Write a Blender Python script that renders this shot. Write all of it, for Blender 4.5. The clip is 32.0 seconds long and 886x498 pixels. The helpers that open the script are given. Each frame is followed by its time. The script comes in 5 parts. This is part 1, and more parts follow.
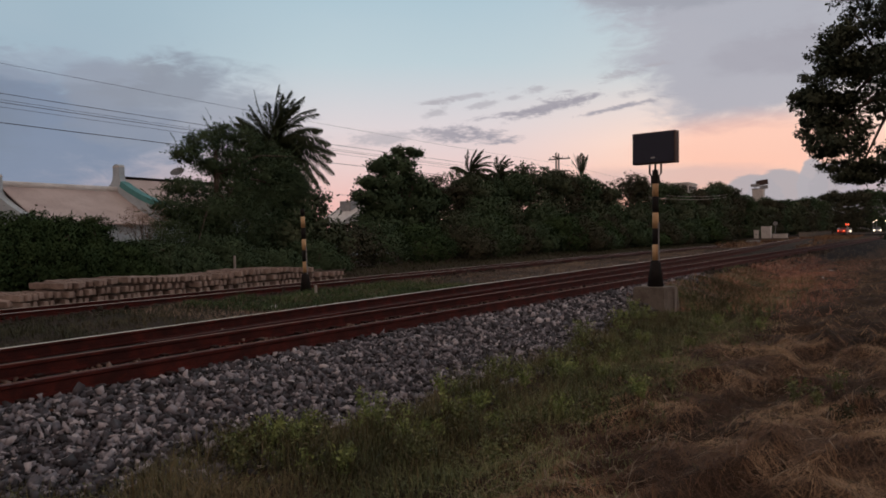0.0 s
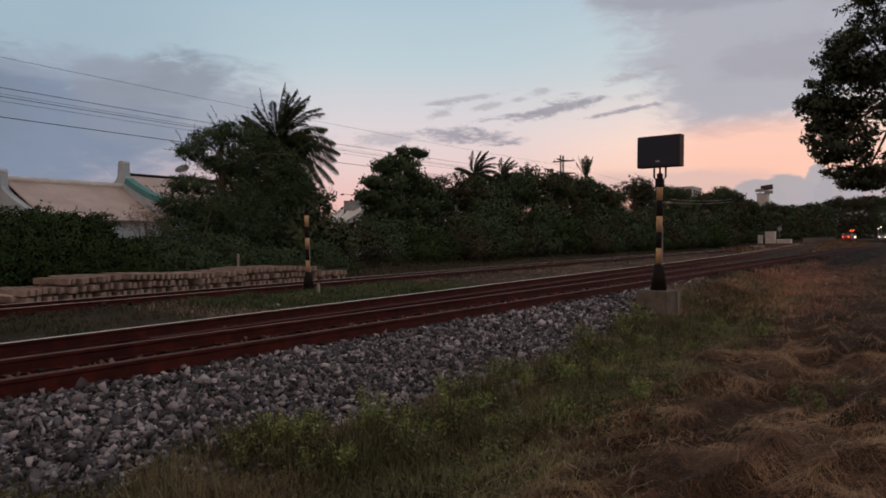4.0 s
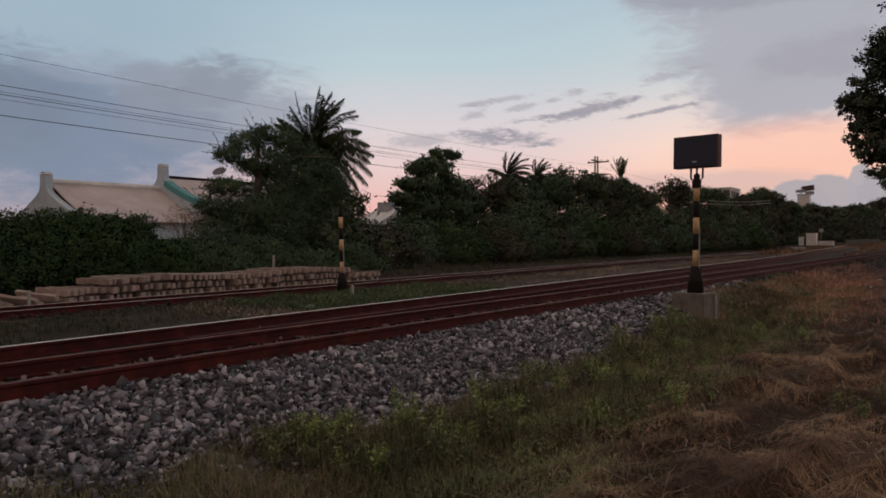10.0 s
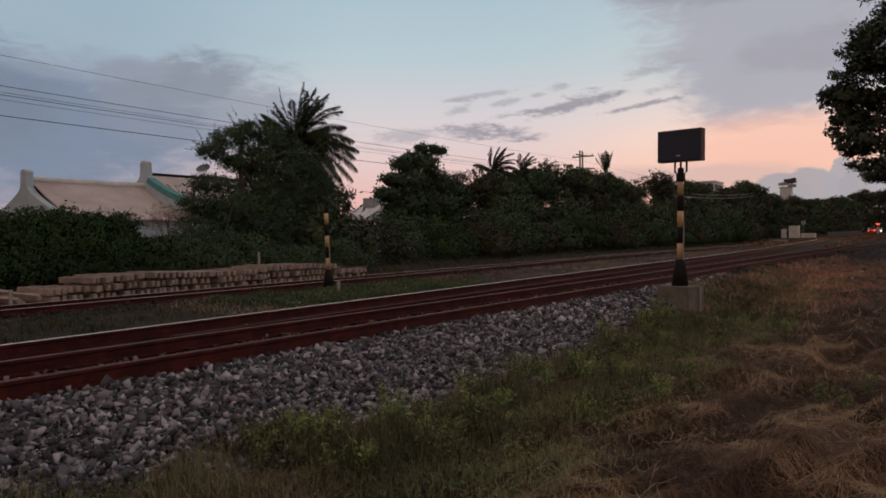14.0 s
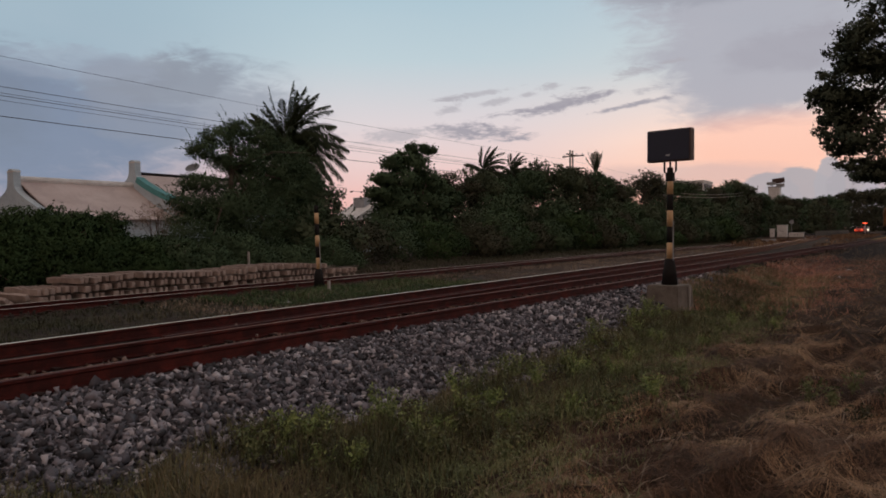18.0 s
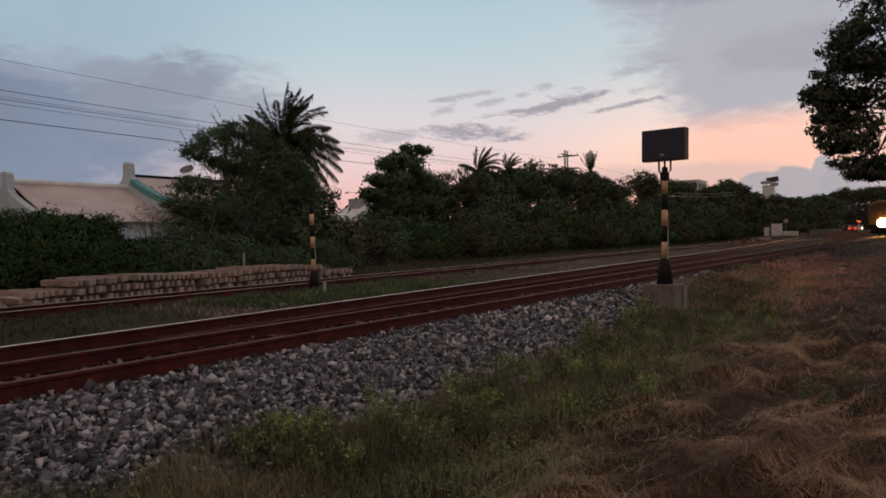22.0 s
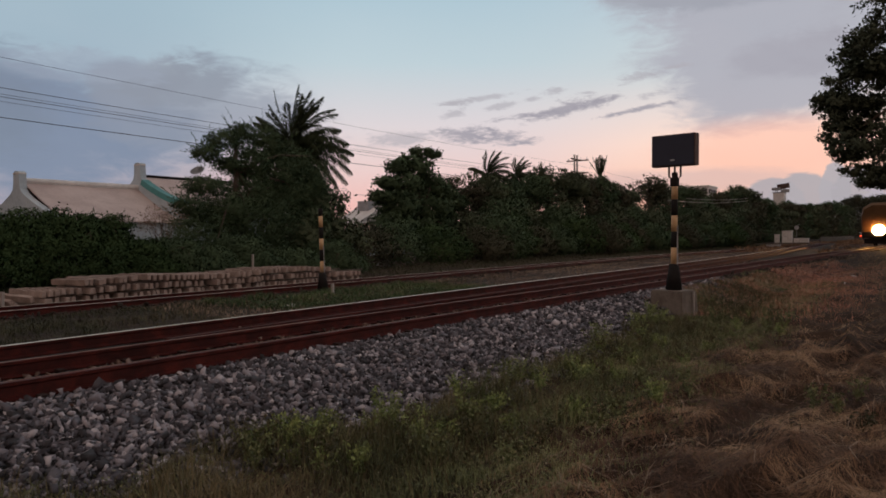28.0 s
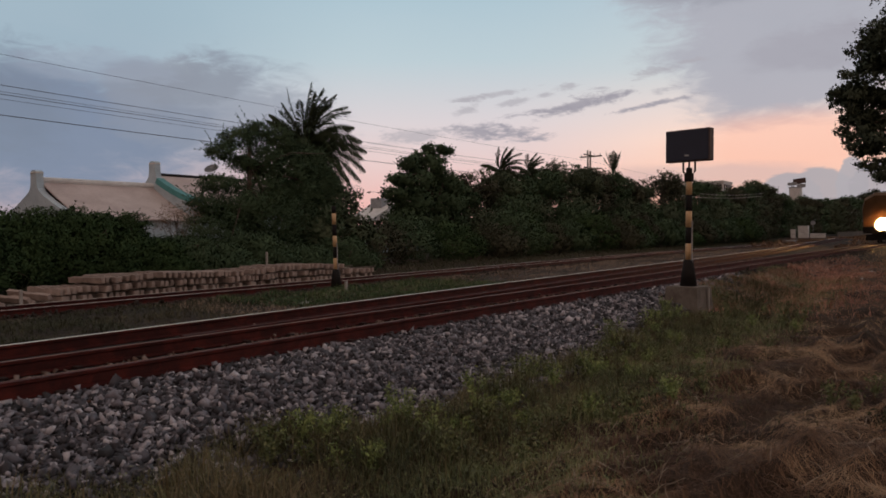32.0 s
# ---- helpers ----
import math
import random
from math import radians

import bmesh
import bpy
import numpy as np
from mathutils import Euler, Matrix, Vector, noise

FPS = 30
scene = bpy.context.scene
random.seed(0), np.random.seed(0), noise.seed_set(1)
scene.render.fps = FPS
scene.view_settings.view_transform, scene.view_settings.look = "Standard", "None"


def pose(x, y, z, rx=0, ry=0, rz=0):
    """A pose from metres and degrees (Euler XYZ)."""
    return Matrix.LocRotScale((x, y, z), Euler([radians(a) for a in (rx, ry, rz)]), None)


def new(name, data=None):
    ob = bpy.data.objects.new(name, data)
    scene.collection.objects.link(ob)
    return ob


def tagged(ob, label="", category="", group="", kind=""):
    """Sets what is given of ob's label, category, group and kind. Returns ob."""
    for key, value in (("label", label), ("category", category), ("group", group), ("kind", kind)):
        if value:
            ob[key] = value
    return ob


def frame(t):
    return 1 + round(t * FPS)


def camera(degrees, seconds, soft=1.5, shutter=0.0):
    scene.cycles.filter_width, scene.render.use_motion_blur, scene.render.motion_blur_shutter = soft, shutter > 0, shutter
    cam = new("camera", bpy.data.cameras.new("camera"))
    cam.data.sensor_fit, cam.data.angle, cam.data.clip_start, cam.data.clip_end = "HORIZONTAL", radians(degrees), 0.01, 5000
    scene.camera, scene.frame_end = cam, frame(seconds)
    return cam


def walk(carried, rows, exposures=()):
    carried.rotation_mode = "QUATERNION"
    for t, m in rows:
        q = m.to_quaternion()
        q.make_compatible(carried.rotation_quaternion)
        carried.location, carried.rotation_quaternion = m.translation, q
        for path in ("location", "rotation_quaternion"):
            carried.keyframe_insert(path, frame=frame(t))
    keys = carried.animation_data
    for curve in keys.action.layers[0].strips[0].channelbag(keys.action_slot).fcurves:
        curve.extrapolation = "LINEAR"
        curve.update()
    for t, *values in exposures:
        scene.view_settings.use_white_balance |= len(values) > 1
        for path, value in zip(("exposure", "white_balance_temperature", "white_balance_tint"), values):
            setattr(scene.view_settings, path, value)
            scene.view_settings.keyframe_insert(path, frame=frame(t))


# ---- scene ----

# ================= camera: held in the hand beside the line =================
EYE = (0.0, 0.0, 1.55)
cam = camera(64.5, 32.0, soft=1.75)
# seconds, tilt, lean, turn
TURNS = [
    (0, 89.07, 1.19, 32.70),
    (0.5, 89.14, 1.19, 32.63),
    (1, 89.25, 0.98, 32.64),
    (1.5, 89.27, 0.78, 32.44),
    (2, 89.15, 0.74, 32.31),
    (2.5, 89.29, 0.54, 33.02),
    (3, 89.25, 0.63, 33.15),
    (3.5, 89.17, 0.43, 32.95),
    (5.5, 89.06, 0.43, 33.14),
    (6, 89.14, 0.54, 33.15),
    (6.5, 88.95, 0.73, 33.19),
    (7, 88.83, 0.77, 33.33),
    (7.5, 89.06, 0.49, 33.99),
    (8, 89.12, 0.29, 34.44),
    (8.5, 89.23, 0.32, 34.74),
    (9, 89.11, 0.83, 35.03),
    (9.5, 88.94, 0.84, 35.22),
    (10, 89.28, 0.36, 35.68),
    (10.5, 89.14, 0.38, 35.96),
    (11, 89.11, 0.62, 35.84),
    (11.5, 89.01, 0.81, 35.33),
    (12, 88.97, 0.81, 35.36),
    (12.5, 88.99, 0.75, 35.47),
    (13, 89.03, 0.80, 35.49),
    (13.5, 88.92, 0.86, 35.22),
    (14, 88.89, 0.84, 34.54),
    (14.5, 88.88, 0.99, 34.11),
    (16.5, 89.01, 1.03, 33.53),
    (17, 89.05, 0.91, 33.45),
    (17.5, 88.97, 0.97, 33.58),
    (18, 88.84, 0.89, 33.77),
    (18.5, 88.74, 1.45, 33.46),
    (19, 88.66, 1.49, 32.98),
    (19.5, 88.53, 1.91, 33.09),
    (20, 88.64, 1.21, 32.96),
    (20.5, 88.82, 1.29, 33.58),
    (21, 88.89, 1.12, 33.54),
    (21.5, 88.88, 1.21, 33.43),
    (22, 88.88, 1.20, 33.39),
    (22.5, 88.87, 0.99, 33.55),
    (23, 88.85, 1.06, 33.35),
    (23.5, 88.71, 1.10, 33.20),
    (24, 88.68, 1.17, 33.10),
    (24.5, 88.69, 1.04, 33.23),
    (25, 88.96, 0.63, 33.39),
    (25.5, 89.02, 0.78, 33.39),
    (27.5, 89.02, 0.84, 34.26),
    (28, 89.16, 0.59, 34.09),
    (28.5, 89.18, 0.71, 34.50),
    (29, 89.27, 0.47, 34.22),
    (29.5, 89.32, 0.29, 34.26),
    (30, 89.30, 0.25, 34.37),
    (30.5, 89.35, 0.23, 34.52),
    (31, 89.11, 0.61, 34.69),
    (31.5, 88.95, 0.89, 34.86),
    (32, 88.91, 0.83, 35.15),
]
walk(cam, [(t, pose(*EYE, a, b, c)) for t, a, b, c in TURNS], exposures=[(0, 0.0), (6, 0.0), (12, -0.05), (17, -0.09), (18, 0.0), (24, 0.03), (30, 0.0), (32, -0.02)])

# ================= node helpers and sky =================
def nodes_of(tree):
    N, L = tree.nodes, tree.links

    def put(sock, v):
        if isinstance(v, bpy.types.NodeSocket):
            L.new(v, sock)
        elif v is not None:
            sock.default_value = v

    def m(op, a, b=None, c=None, clamp=False):
        n = N.new("ShaderNodeMath")
        n.operation, n.use_clamp = op, clamp
        for i, v in enumerate((a, b, c)):
            put(n.inputs[i], v)
        return n.outputs[0]

    def noise_tex(vec, scale, detail=4.0, rough=0.55, dist=0.0):
        n = N.new("ShaderNodeTexNoise")
        put(n.inputs["Vector"], vec)
        n.inputs["Scale"].default_value, n.inputs["Detail"].default_value = scale, detail
        n.inputs["Roughness"].default_value, n.inputs["Distortion"].default_value = rough, dist
        return n.outputs["Fac"]

    def ramp(fac, stops, mode="LINEAR"):
        n = N.new("ShaderNodeValToRGB")
        n.color_ramp.interpolation = mode
        e = n.color_ramp.elements
        while len(e) < len(stops):
            e.new(0.5)
        for el, (p, c) in zip(e, stops):
            el.position, el.color = p, (*c, 1)
        put(n.inputs[0], fac)
        return n.outputs[0]

    def mix(fac, a, b, blend="MIX"):
        n = N.new("ShaderNodeMix")
        n.data_type, n.blend_type = "RGBA", blend
        put(n.inputs[0], fac)
        for s, v in ((n.inputs[6], a), (n.inputs[7], b)):
            put(s, v if isinstance(v, bpy.types.NodeSocket) else (*v, 1))
        return n.outputs[2]

    def smooth(v, lo, hi, a=0.0, b=1.0):
        n = N.new("ShaderNodeMapRange")
        n.interpolation_type = "SMOOTHSTEP"
        for i, x in enumerate((v, lo, hi, a, b)):
            put(n.inputs[i], x)
        return n.outputs[0]

    return N, L, put, m, noise_tex, ramp, mix, smooth


world = bpy.data.worlds.new("dusk")
scene.world = world
world.use_nodes = True
sky_node = world.node_tree.nodes.new("ShaderNodeTexSky")
sky_node.sky_type, sky_node.sun_disc = "NISHITA", False
sky_node.sun_elevation, sky_node.sun_rotation = radians(-1.0), radians(-8)
world.node_tree.links.new(sky_node.outputs[0], world.node_tree.nodes["Background"].inputs[0])
world.node_tree.nodes["Background"].inputs[1].default_value = 0.1

# clouds: azimuth left of the line, elevation, half width, half height (degrees), ragged edge, softness, colour, cover
CLOUDS = [
    (64, 7.8, 10.5, 4.6, 0.5, 0.7, (0.185, 0.24, 0.345), 0.95),
    (58.3, 11.4, 2.6, 1.9, 0.3, 0.5, (0.245, 0.28, 0.35), 0.8),
    (55.6, 12.3, 1.9, 1.1, 0.45, 0.7, (0.30, 0.33, 0.39), 0.6),
    (53, 10.0, 8, 3.0, 0.8, 0.7, (0.26, 0.295, 0.37), 0.7),
    (78, 9.0, 14, 6.0, 0.6, 0.8, (0.185, 0.23, 0.31), 0.9),
    (55, 11.6, 4.5, 1.5, 0.9, 0.5, (0.25, 0.28, 0.34), 0.6),
    (61, 12.6, 5.0, 1.2, 0.9, 0.5, (0.32, 0.37, 0.46), 0.5),
    (8, 13.5, 10, 5.0, 0.35, 0.45, (0.415, 0.415, 0.475), 0.92),
    (4, 19.0, 17, 4.2, 0.5, 0.6, (0.42, 0.43, 0.49), 0.85),
    (-12, 14.0, 16, 6.5, 0.4, 0.5, (0.385, 0.375, 0.43), 0.9),
    (10.5, 18.3, 9.0, 1.5, 0.6, 0.7, (0.32, 0.335, 0.39), 0.75),
    (4.0, 12.8, 7.5, 1.4, 0.6, 0.7, (0.36, 0.35, 0.405), 0.6),
    (8.0, 6.2, 7.0, 2.2, 0.25, 0.9, (1.0, 0.53, 0.40), 0.6),
    (14.0, 4.2, 8.0, 0.9, 0.4, 0.9, (0.58, 0.44, 0.44), 0.55),
    (9.0, 2.0, 2.2, 2.35, 0.13, 0.12, (0.43, 0.385, 0.41), 0.95),
    (6.9, 2.0, 2.4, 2.65, 0.13, 0.12, (0.42, 0.385, 0.41), 0.95),
    (4.9, 3.0, 1.0, 2.35, 0.13, 0.12, (0.43, 0.40, 0.43), 0.95),
    (3.6, 2.4, 1.6, 2.4, 0.13, 0.12, (0.41, 0.38, 0.41), 0.95),
    (-6, 2.0, 10, 3.0, 0.4, 0.2, (0.45, 0.40, 0.45), 0.9),
]


# thin streaks: azimuth, elevation, half width, half height, rise, tone
STREAKS = [
    (24.0, 10.26, 2.71, 0.48, 0.22, 0),
    (27.3, 9.75, 2.32, 0.20, 0.10, 0),
    (21.8, 10.66, 1.47, 0.22, 0.25, 0),
    (18.1, 9.92, 2.39, 0.17, 0.16, 0),
    (17.4, 10.97, 0.99, 0.25, 0.20, 1),
    (18.6, 12.27, 1.59, 0.33, 0.12, 1),
    (24.9, 11.70, 0.75, 0.30, 0.10, 1),
    (22.3, 11.38, 0.69, 0.13, 0.00, 1),
    (26.8, 11.05, 0.59, 0.17, 0.10, 1),
    (30.7, 11.23, 2.64, 0.18, 0.13, 1),
    (33.0, 10.94, 1.10, 0.17, 0.10, 1),
    (29.2, 10.61, 1.54, 0.22, 0.15, 1),
    (33.1, 10.06, 1.10, 0.35, 0.25, 1),
    (32.0, 8.34, 2.10, 0.58, -0.05, 0),
    (29.4, 8.09, 1.81, 0.45, -0.05, 0),
    (27.3, 7.76, 1.08, 0.27, 0.10, 0),
    (37.4, 8.11, 2.40, 0.49, 0.10, 1),
    (15.4, 12.87, 1.20, 0.17, 0.10, 1),
]


def sky_material():
    mt = bpy.data.materials.new("dusk_sky")
    mt.use_nodes = True
    N, L, put, m, noise_tex, ramp, mix, smooth = nodes_of(mt.node_tree)
    N.clear()
    tc = N.new("ShaderNodeTexCoord")
    nrm = N.new("ShaderNodeVectorMath")
    nrm.operation = "NORMALIZE"
    L.new(tc.outputs["Object"], nrm.inputs[0])
    sep = N.new("ShaderNodeSeparateXYZ")
    L.new(nrm.outputs[0], sep.inputs[0])
    x, y, z = sep.outputs
    el = m("MULTIPLY", m("ARCSINE", z), 57.29578)
    az = m("MULTIPLY", m("ARCTAN2", m("MULTIPLY", x, -1.0), y), 57.29578)
    k = m("DIVIDE", el, 90.0, clamp=True)
    middle = ramp(k, [(0, (0.80, 0.36, 0.33)), (0.03, (0.88, 0.50, 0.45)), (0.065, (0.83, 0.62, 0.60)), (0.10, (0.73, 0.66, 0.68)),
                      (0.155, (0.51, 0.625, 0.68)), (0.21, (0.41, 0.56, 0.645)), (0.4, (0.40, 0.42, 0.45)), (1, (0.47, 0.36, 0.31))])
    right = ramp(k, [(0, (0.92, 0.42, 0.30)), (0.04, (1.03, 0.59, 0.43)), (0.08, (1.03, 0.73, 0.60)), (0.11, (0.82, 0.71, 0.67)),
                     (0.14, (0.60, 0.66, 0.68)), (0.21, (0.46, 0.58, 0.66)), (0.4, (0.42, 0.42, 0.45)), (1, (0.47, 0.36, 0.31))])
    left = ramp(k, [(0, (0.44, 0.33, 0.36)), (0.05, (0.42, 0.38, 0.44)), (0.09, (0.34, 0.40, 0.49)), (0.14, (0.35, 0.46, 0.55)),
                    (0.22, (0.34, 0.475, 0.56)), (0.4, (0.38, 0.41, 0.45)), (1, (0.47, 0.36, 0.31))])
    back = ramp(k, [(0, (0.50, 0.31, 0.25)), (0.2, (0.46, 0.33, 0.28)), (1, (0.47, 0.36, 0.31))])
    col = mix(smooth(az, 32, 12), middle, right)
    col = mix(smooth(az, 40, 62), col, left)
    col = mix(smooth(m("ABSOLUTE", m("SUBTRACT", az, 15.0)), 70, 130), col, back)
    comb = N.new("ShaderNodeCombineXYZ")
    put(comb.inputs[0], m("MULTIPLY", az, 0.32))
    put(comb.inputs[1], el)
    fine = m("SUBTRACT", noise_tex(comb.outputs[0], 1.1, 7.0, 0.62, 0.9), 0.5)
    wisp = m("SUBTRACT", noise_tex(comb.outputs[0], 3.2, 6.0, 0.65, 1.2), 0.5)
    comb2 = N.new("ShaderNodeCombineXYZ")
    put(comb2.inputs[0], m("MULTIPLY", az, 0.5))
    put(comb2.inputs[1], el)
    put(comb2.inputs[2], 7.0)
    broad = m("SUBTRACT", noise_tex(comb2.outputs[0], 0.22, 5.0, 0.55, 0.3), 0.5)
    for a, e, w, h, ragged, soft, c, cover in CLOUDS:
        dx = m("DIVIDE", m("SUBTRACT", az, float(a)), float(w))
        dy = m("DIVIDE", m("SUBTRACT", el, float(e)), float(h))
        d = m("SQRT", m("ADD", m("MULTIPLY", dx, dx), m("MULTIPLY", dy, dy)))
        d = m("ADD", d, m("MULTIPLY", m("ADD", broad, m("MULTIPLY", fine, 1.1 if soft < 0.25 else 0.5)), ragged * 3.0))
        col = mix(m("MULTIPLY", smooth(d, 1.0 + soft * 0.5, 1.0 - soft * 0.5), cover), col, c)
    for a, e, w, h, rise, tone in STREAKS:
        da = m("SUBTRACT", az, float(a))
        dx = m("DIVIDE", da, float(w))
        dy = m("DIVIDE", m("ADD", m("SUBTRACT", el, float(e)), m("MULTIPLY", da, float(rise))), float(h))
        d = m("ADD", m("SQRT", m("ADD", m("MULTIPLY", dx, dx), m("MULTIPLY", dy, dy))), m("MULTIPLY", m("ADD", fine, m("MULTIPLY", wisp, 0.75)), 3.4))
        col = mix(m("MULTIPLY", smooth(d, 1.6, 0.2), 0.9 if tone == 0 else 0.65), col, ((0.335, 0.315, 0.365), (0.41, 0.39, 0.43))[tone])
    col = mix(m("MULTIPLY", m("ADD", broad, 0.5), 0.10), col, (0.7, 0.68, 0.72))
    em = N.new("ShaderNodeEmission")
    L.new(col, em.inputs[0])
    em.inputs[1].default_value = 1.0
    out = N.new("ShaderNodeOutputMaterial")
    L.new(em.outputs[0], out.inputs[0])
    return mt


def dome():
    n, rings, r = 64, 24, 3200.0
    v, f = [], []
    for i in range(rings + 1):
        e = radians(-4 + 94 * i / rings)
        for j in range(n):
            a = 2 * math.pi * j / n
            v.append((r * math.cos(e) * math.cos(a), r * math.cos(e) * math.sin(a), r * math.sin(e)))
    for i in range(rings):
        for j in range(n):
            f.append((i * n + j, i * n + (j + 1) % n, (i + 1) * n + (j + 1) % n, (i + 1) * n + j))
    me = bpy.data.meshes.new("sky_backdrop")
    me.from_pydata(v, [], f)
    me.materials.append(sky_material())
    ob = new("backdrop_sky", me)
    ob.location = EYE
    return tagged(ob, "dusk sky with pink glow and grey clouds", "sky", kind="structure")


dome()


# ================= materials =================
def surface(name, stops, scale=3.0, fine=40.0, rough=0.85, metal=0.0, bump=0.3, bump_dist=0.01, island=0.0, random=0.0, coat=0.0, spec=0.4,
            emit=None, strength=0.0, transl=0.0):
    """A surface whose colour wanders between stops at two scales, with relief."""
    mt = bpy.data.materials.new(name)
    mt.use_nodes = True
    N, L, put, m, noise_tex, ramp, mix, smooth = nodes_of(mt.node_tree)
    b = N["Principled BSDF"]
    tc = N.new("ShaderNodeTexCoord")
    v = tc.outputs["Object"]
    a = noise_tex(v, scale, 5.0, 0.6, 0.3)
    g = noise_tex(v, fine, 4.0, 0.65)
    fac = m("ADD", m("MULTIPLY", a, 0.62), m("MULTIPLY", g, 0.38))
    fac = smooth(fac, 0.3, 0.7)
    if island:
        geo = N.new("ShaderNodeNewGeometry")
        fac = m("ADD", m("MULTIPLY", fac, 1 - island), m("MULTIPLY", geo.outputs["Random Per Island"], island))
    if random:
        oi = N.new("ShaderNodeObjectInfo")
        fac = m("ADD", m("MULTIPLY", fac, 1 - random), m("MULTIPLY", oi.outputs["Random"], random))
    n = len(stops)
    col = ramp(fac, [(i / max(1, n - 1), c) for i, c in enumerate(stops)])
    L.new(col, b.inputs["Base Color"])
    put(b.inputs["Roughness"], m("ADD", m("MULTIPLY", g, 0.25), rough - 0.125, clamp=True))
    b.inputs["Metallic"].default_value = metal
    b.inputs["Specular IOR Level"].default_value = spec
    if coat:
        b.inputs["Coat Weight"].default_value = coat
    if emit:
        b.inputs["Emission Color"].default_value = (*emit, 1)
        b.inputs["Emission Strength"].default_value = strength
    if bump:
        bp = N.new("ShaderNodeBump")
        bp.inputs["Strength"].default_value, bp.inputs["Distance"].default_value = bump, bump_dist
        L.new(m("ADD", m("MULTIPLY", a, 0.5), g), bp.inputs["Height"])
        L.new(bp.outputs[0], b.inputs["Normal"])
    return mt


def glow(name, colour, strength):
    mt = bpy.data.materials.new(name)
    mt.use_nodes = True
    b = mt.node_tree.nodes["Principled BSDF"]
    b.inputs["Base Color"].default_value = (*colour, 1)
    b.inputs["Emission Color"].default_value = (*colour, 1)
    b.inputs["Emission Strength"].default_value = strength
    return mt


M_SOIL = surface("soil", [(0.018, 0.0115, 0.008), (0.038, 0.024, 0.0155), (0.075, 0.047, 0.03)], 0.8, 14, 0.95, bump=0.3, bump_dist=0.008, spec=0.1)
M_STONE = surface("ballast_stone", [(0.013, 0.012, 0.013), (0.034, 0.032, 0.037), (0.086, 0.081, 0.094), (0.20, 0.188, 0.208), (0.55, 0.51, 0.52)], 6, 60, 0.75, island=0.85, bump=0.4, bump_dist=0.004)
M_STONE_OB = surface("ballast_stone_single", [(0.013, 0.012, 0.013), (0.034, 0.032, 0.037), (0.086, 0.081, 0.094), (0.20, 0.188, 0.208), (0.55, 0.51, 0.52)], 6, 60, 0.75, random=0.85, bump=0.4, bump_dist=0.004)
# bed kept near-black: the shade in gaps between stones is in its colour
M_BED_SHADE = surface("ballast_bed_gap_shade", [(0.010, 0.009, 0.009), (0.022, 0.021, 0.021), (0.045, 0.042, 0.041)], 16, 45, 0.95, bump=1.0, bump_dist=0.03, spec=0.08)
M_OLDBED = surface("old_ballast", [(0.024, 0.019, 0.016), (0.052, 0.043, 0.037), (0.10, 0.085, 0.073)], 9, 30, 0.95, bump=1.0, bump_dist=0.03, spec=0.06)
M_RUST = surface("rusty_rail_steel", [(0.02375, 0.00348, 0.00252), (0.0525, 0.00708, 0.0048), (0.1075, 0.01536, 0.0096)], 5, 70, 0.7, metal=0.25, spec=0.3, bump=0.3, bump_dist=0.002)
M_RUSTDARK = surface("dark_rusty_steel", [(0.008, 0.003, 0.0025), (0.018, 0.006, 0.004), (0.032, 0.010, 0.007)], 5, 70, 0.8, metal=0.1, bump=0.3, bump_dist=0.002)
M_SHINE = surface("worn_rail_head", [(0.62, 0.51, 0.40), (0.78, 0.67, 0.55)], 3, 60, 0.4, metal=1.0, bump=0.05, bump_dist=0.001)
M_DULL = surface("rusty_rail_head", [(0.038, 0.012, 0.008), (0.075, 0.03, 0.021)], 3, 60, 0.8, metal=0.1, spec=0.15, bump=0.1, bump_dist=0.001)
M_PALEHEAD = surface("weathered_rail_head", [(0.48, 0.40, 0.34), (0.64, 0.55, 0.47)], 3, 60, 0.48, metal=0.85, bump=0.05, bump_dist=0.001)
M_EDGE = surface("rubbed_rail_edge", [(0.088, 0.0352, 0.024), (0.208, 0.1056, 0.0752)], 3, 60, 0.6, metal=0.6, spec=0.35, bump=0.05, bump_dist=0.001)
M_CONC = surface("concrete", [(0.20, 0.18, 0.165), (0.32, 0.30, 0.275), (0.42, 0.40, 0.37)], 4, 50, 0.92, random=0.3, bump=0.35, bump_dist=0.006)
M_STAINED = surface("rust_stained_concrete", [(0.03, 0.014, 0.010), (0.06, 0.03, 0.021), (0.10, 0.06, 0.045)], 4, 40, 0.95, random=0.2, spec=0.08, bump=0.4, bump_dist=0.006)
M_RUSTSTONE = surface("rust_stained_stone", [(0.03, 0.016, 0.012), (0.07, 0.04, 0.03), (0.14, 0.09, 0.07), (0.28, 0.22, 0.19)], 6, 60, 0.9, island=0.75, bump=0.4, bump_dist=0.004)
M_OLDWOOD = surface("weathered_boards", [(0.05, 0.042, 0.034), (0.09, 0.075, 0.06), (0.13, 0.11, 0.09)], 2, 30, 0.95, random=0.3, bump=0.4, bump_dist=0.005)
M_SOOT = surface("weathered_sleeper_concrete", [(0.1372, 0.1035, 0.0884), (0.2649, 0.2052, 0.1759), (0.4068, 0.3253, 0.2824)], 4, 50, 0.92, random=0.35, bump=0.35, bump_dist=0.006)
M_BLOCK = surface("stained_concrete_block", [(0.08, 0.065, 0.055), (0.14, 0.12, 0.10), (0.19, 0.165, 0.145)], 3, 40, 0.92, bump=0.4, bump_dist=0.006)
M_YELLOW = surface("faded_yellow_paint", [(0.41, 0.25, 0.12), (0.50, 0.33, 0.17), (0.55, 0.39, 0.22)], 6, 50, 0.6, bump=0.1, bump_dist=0.002)
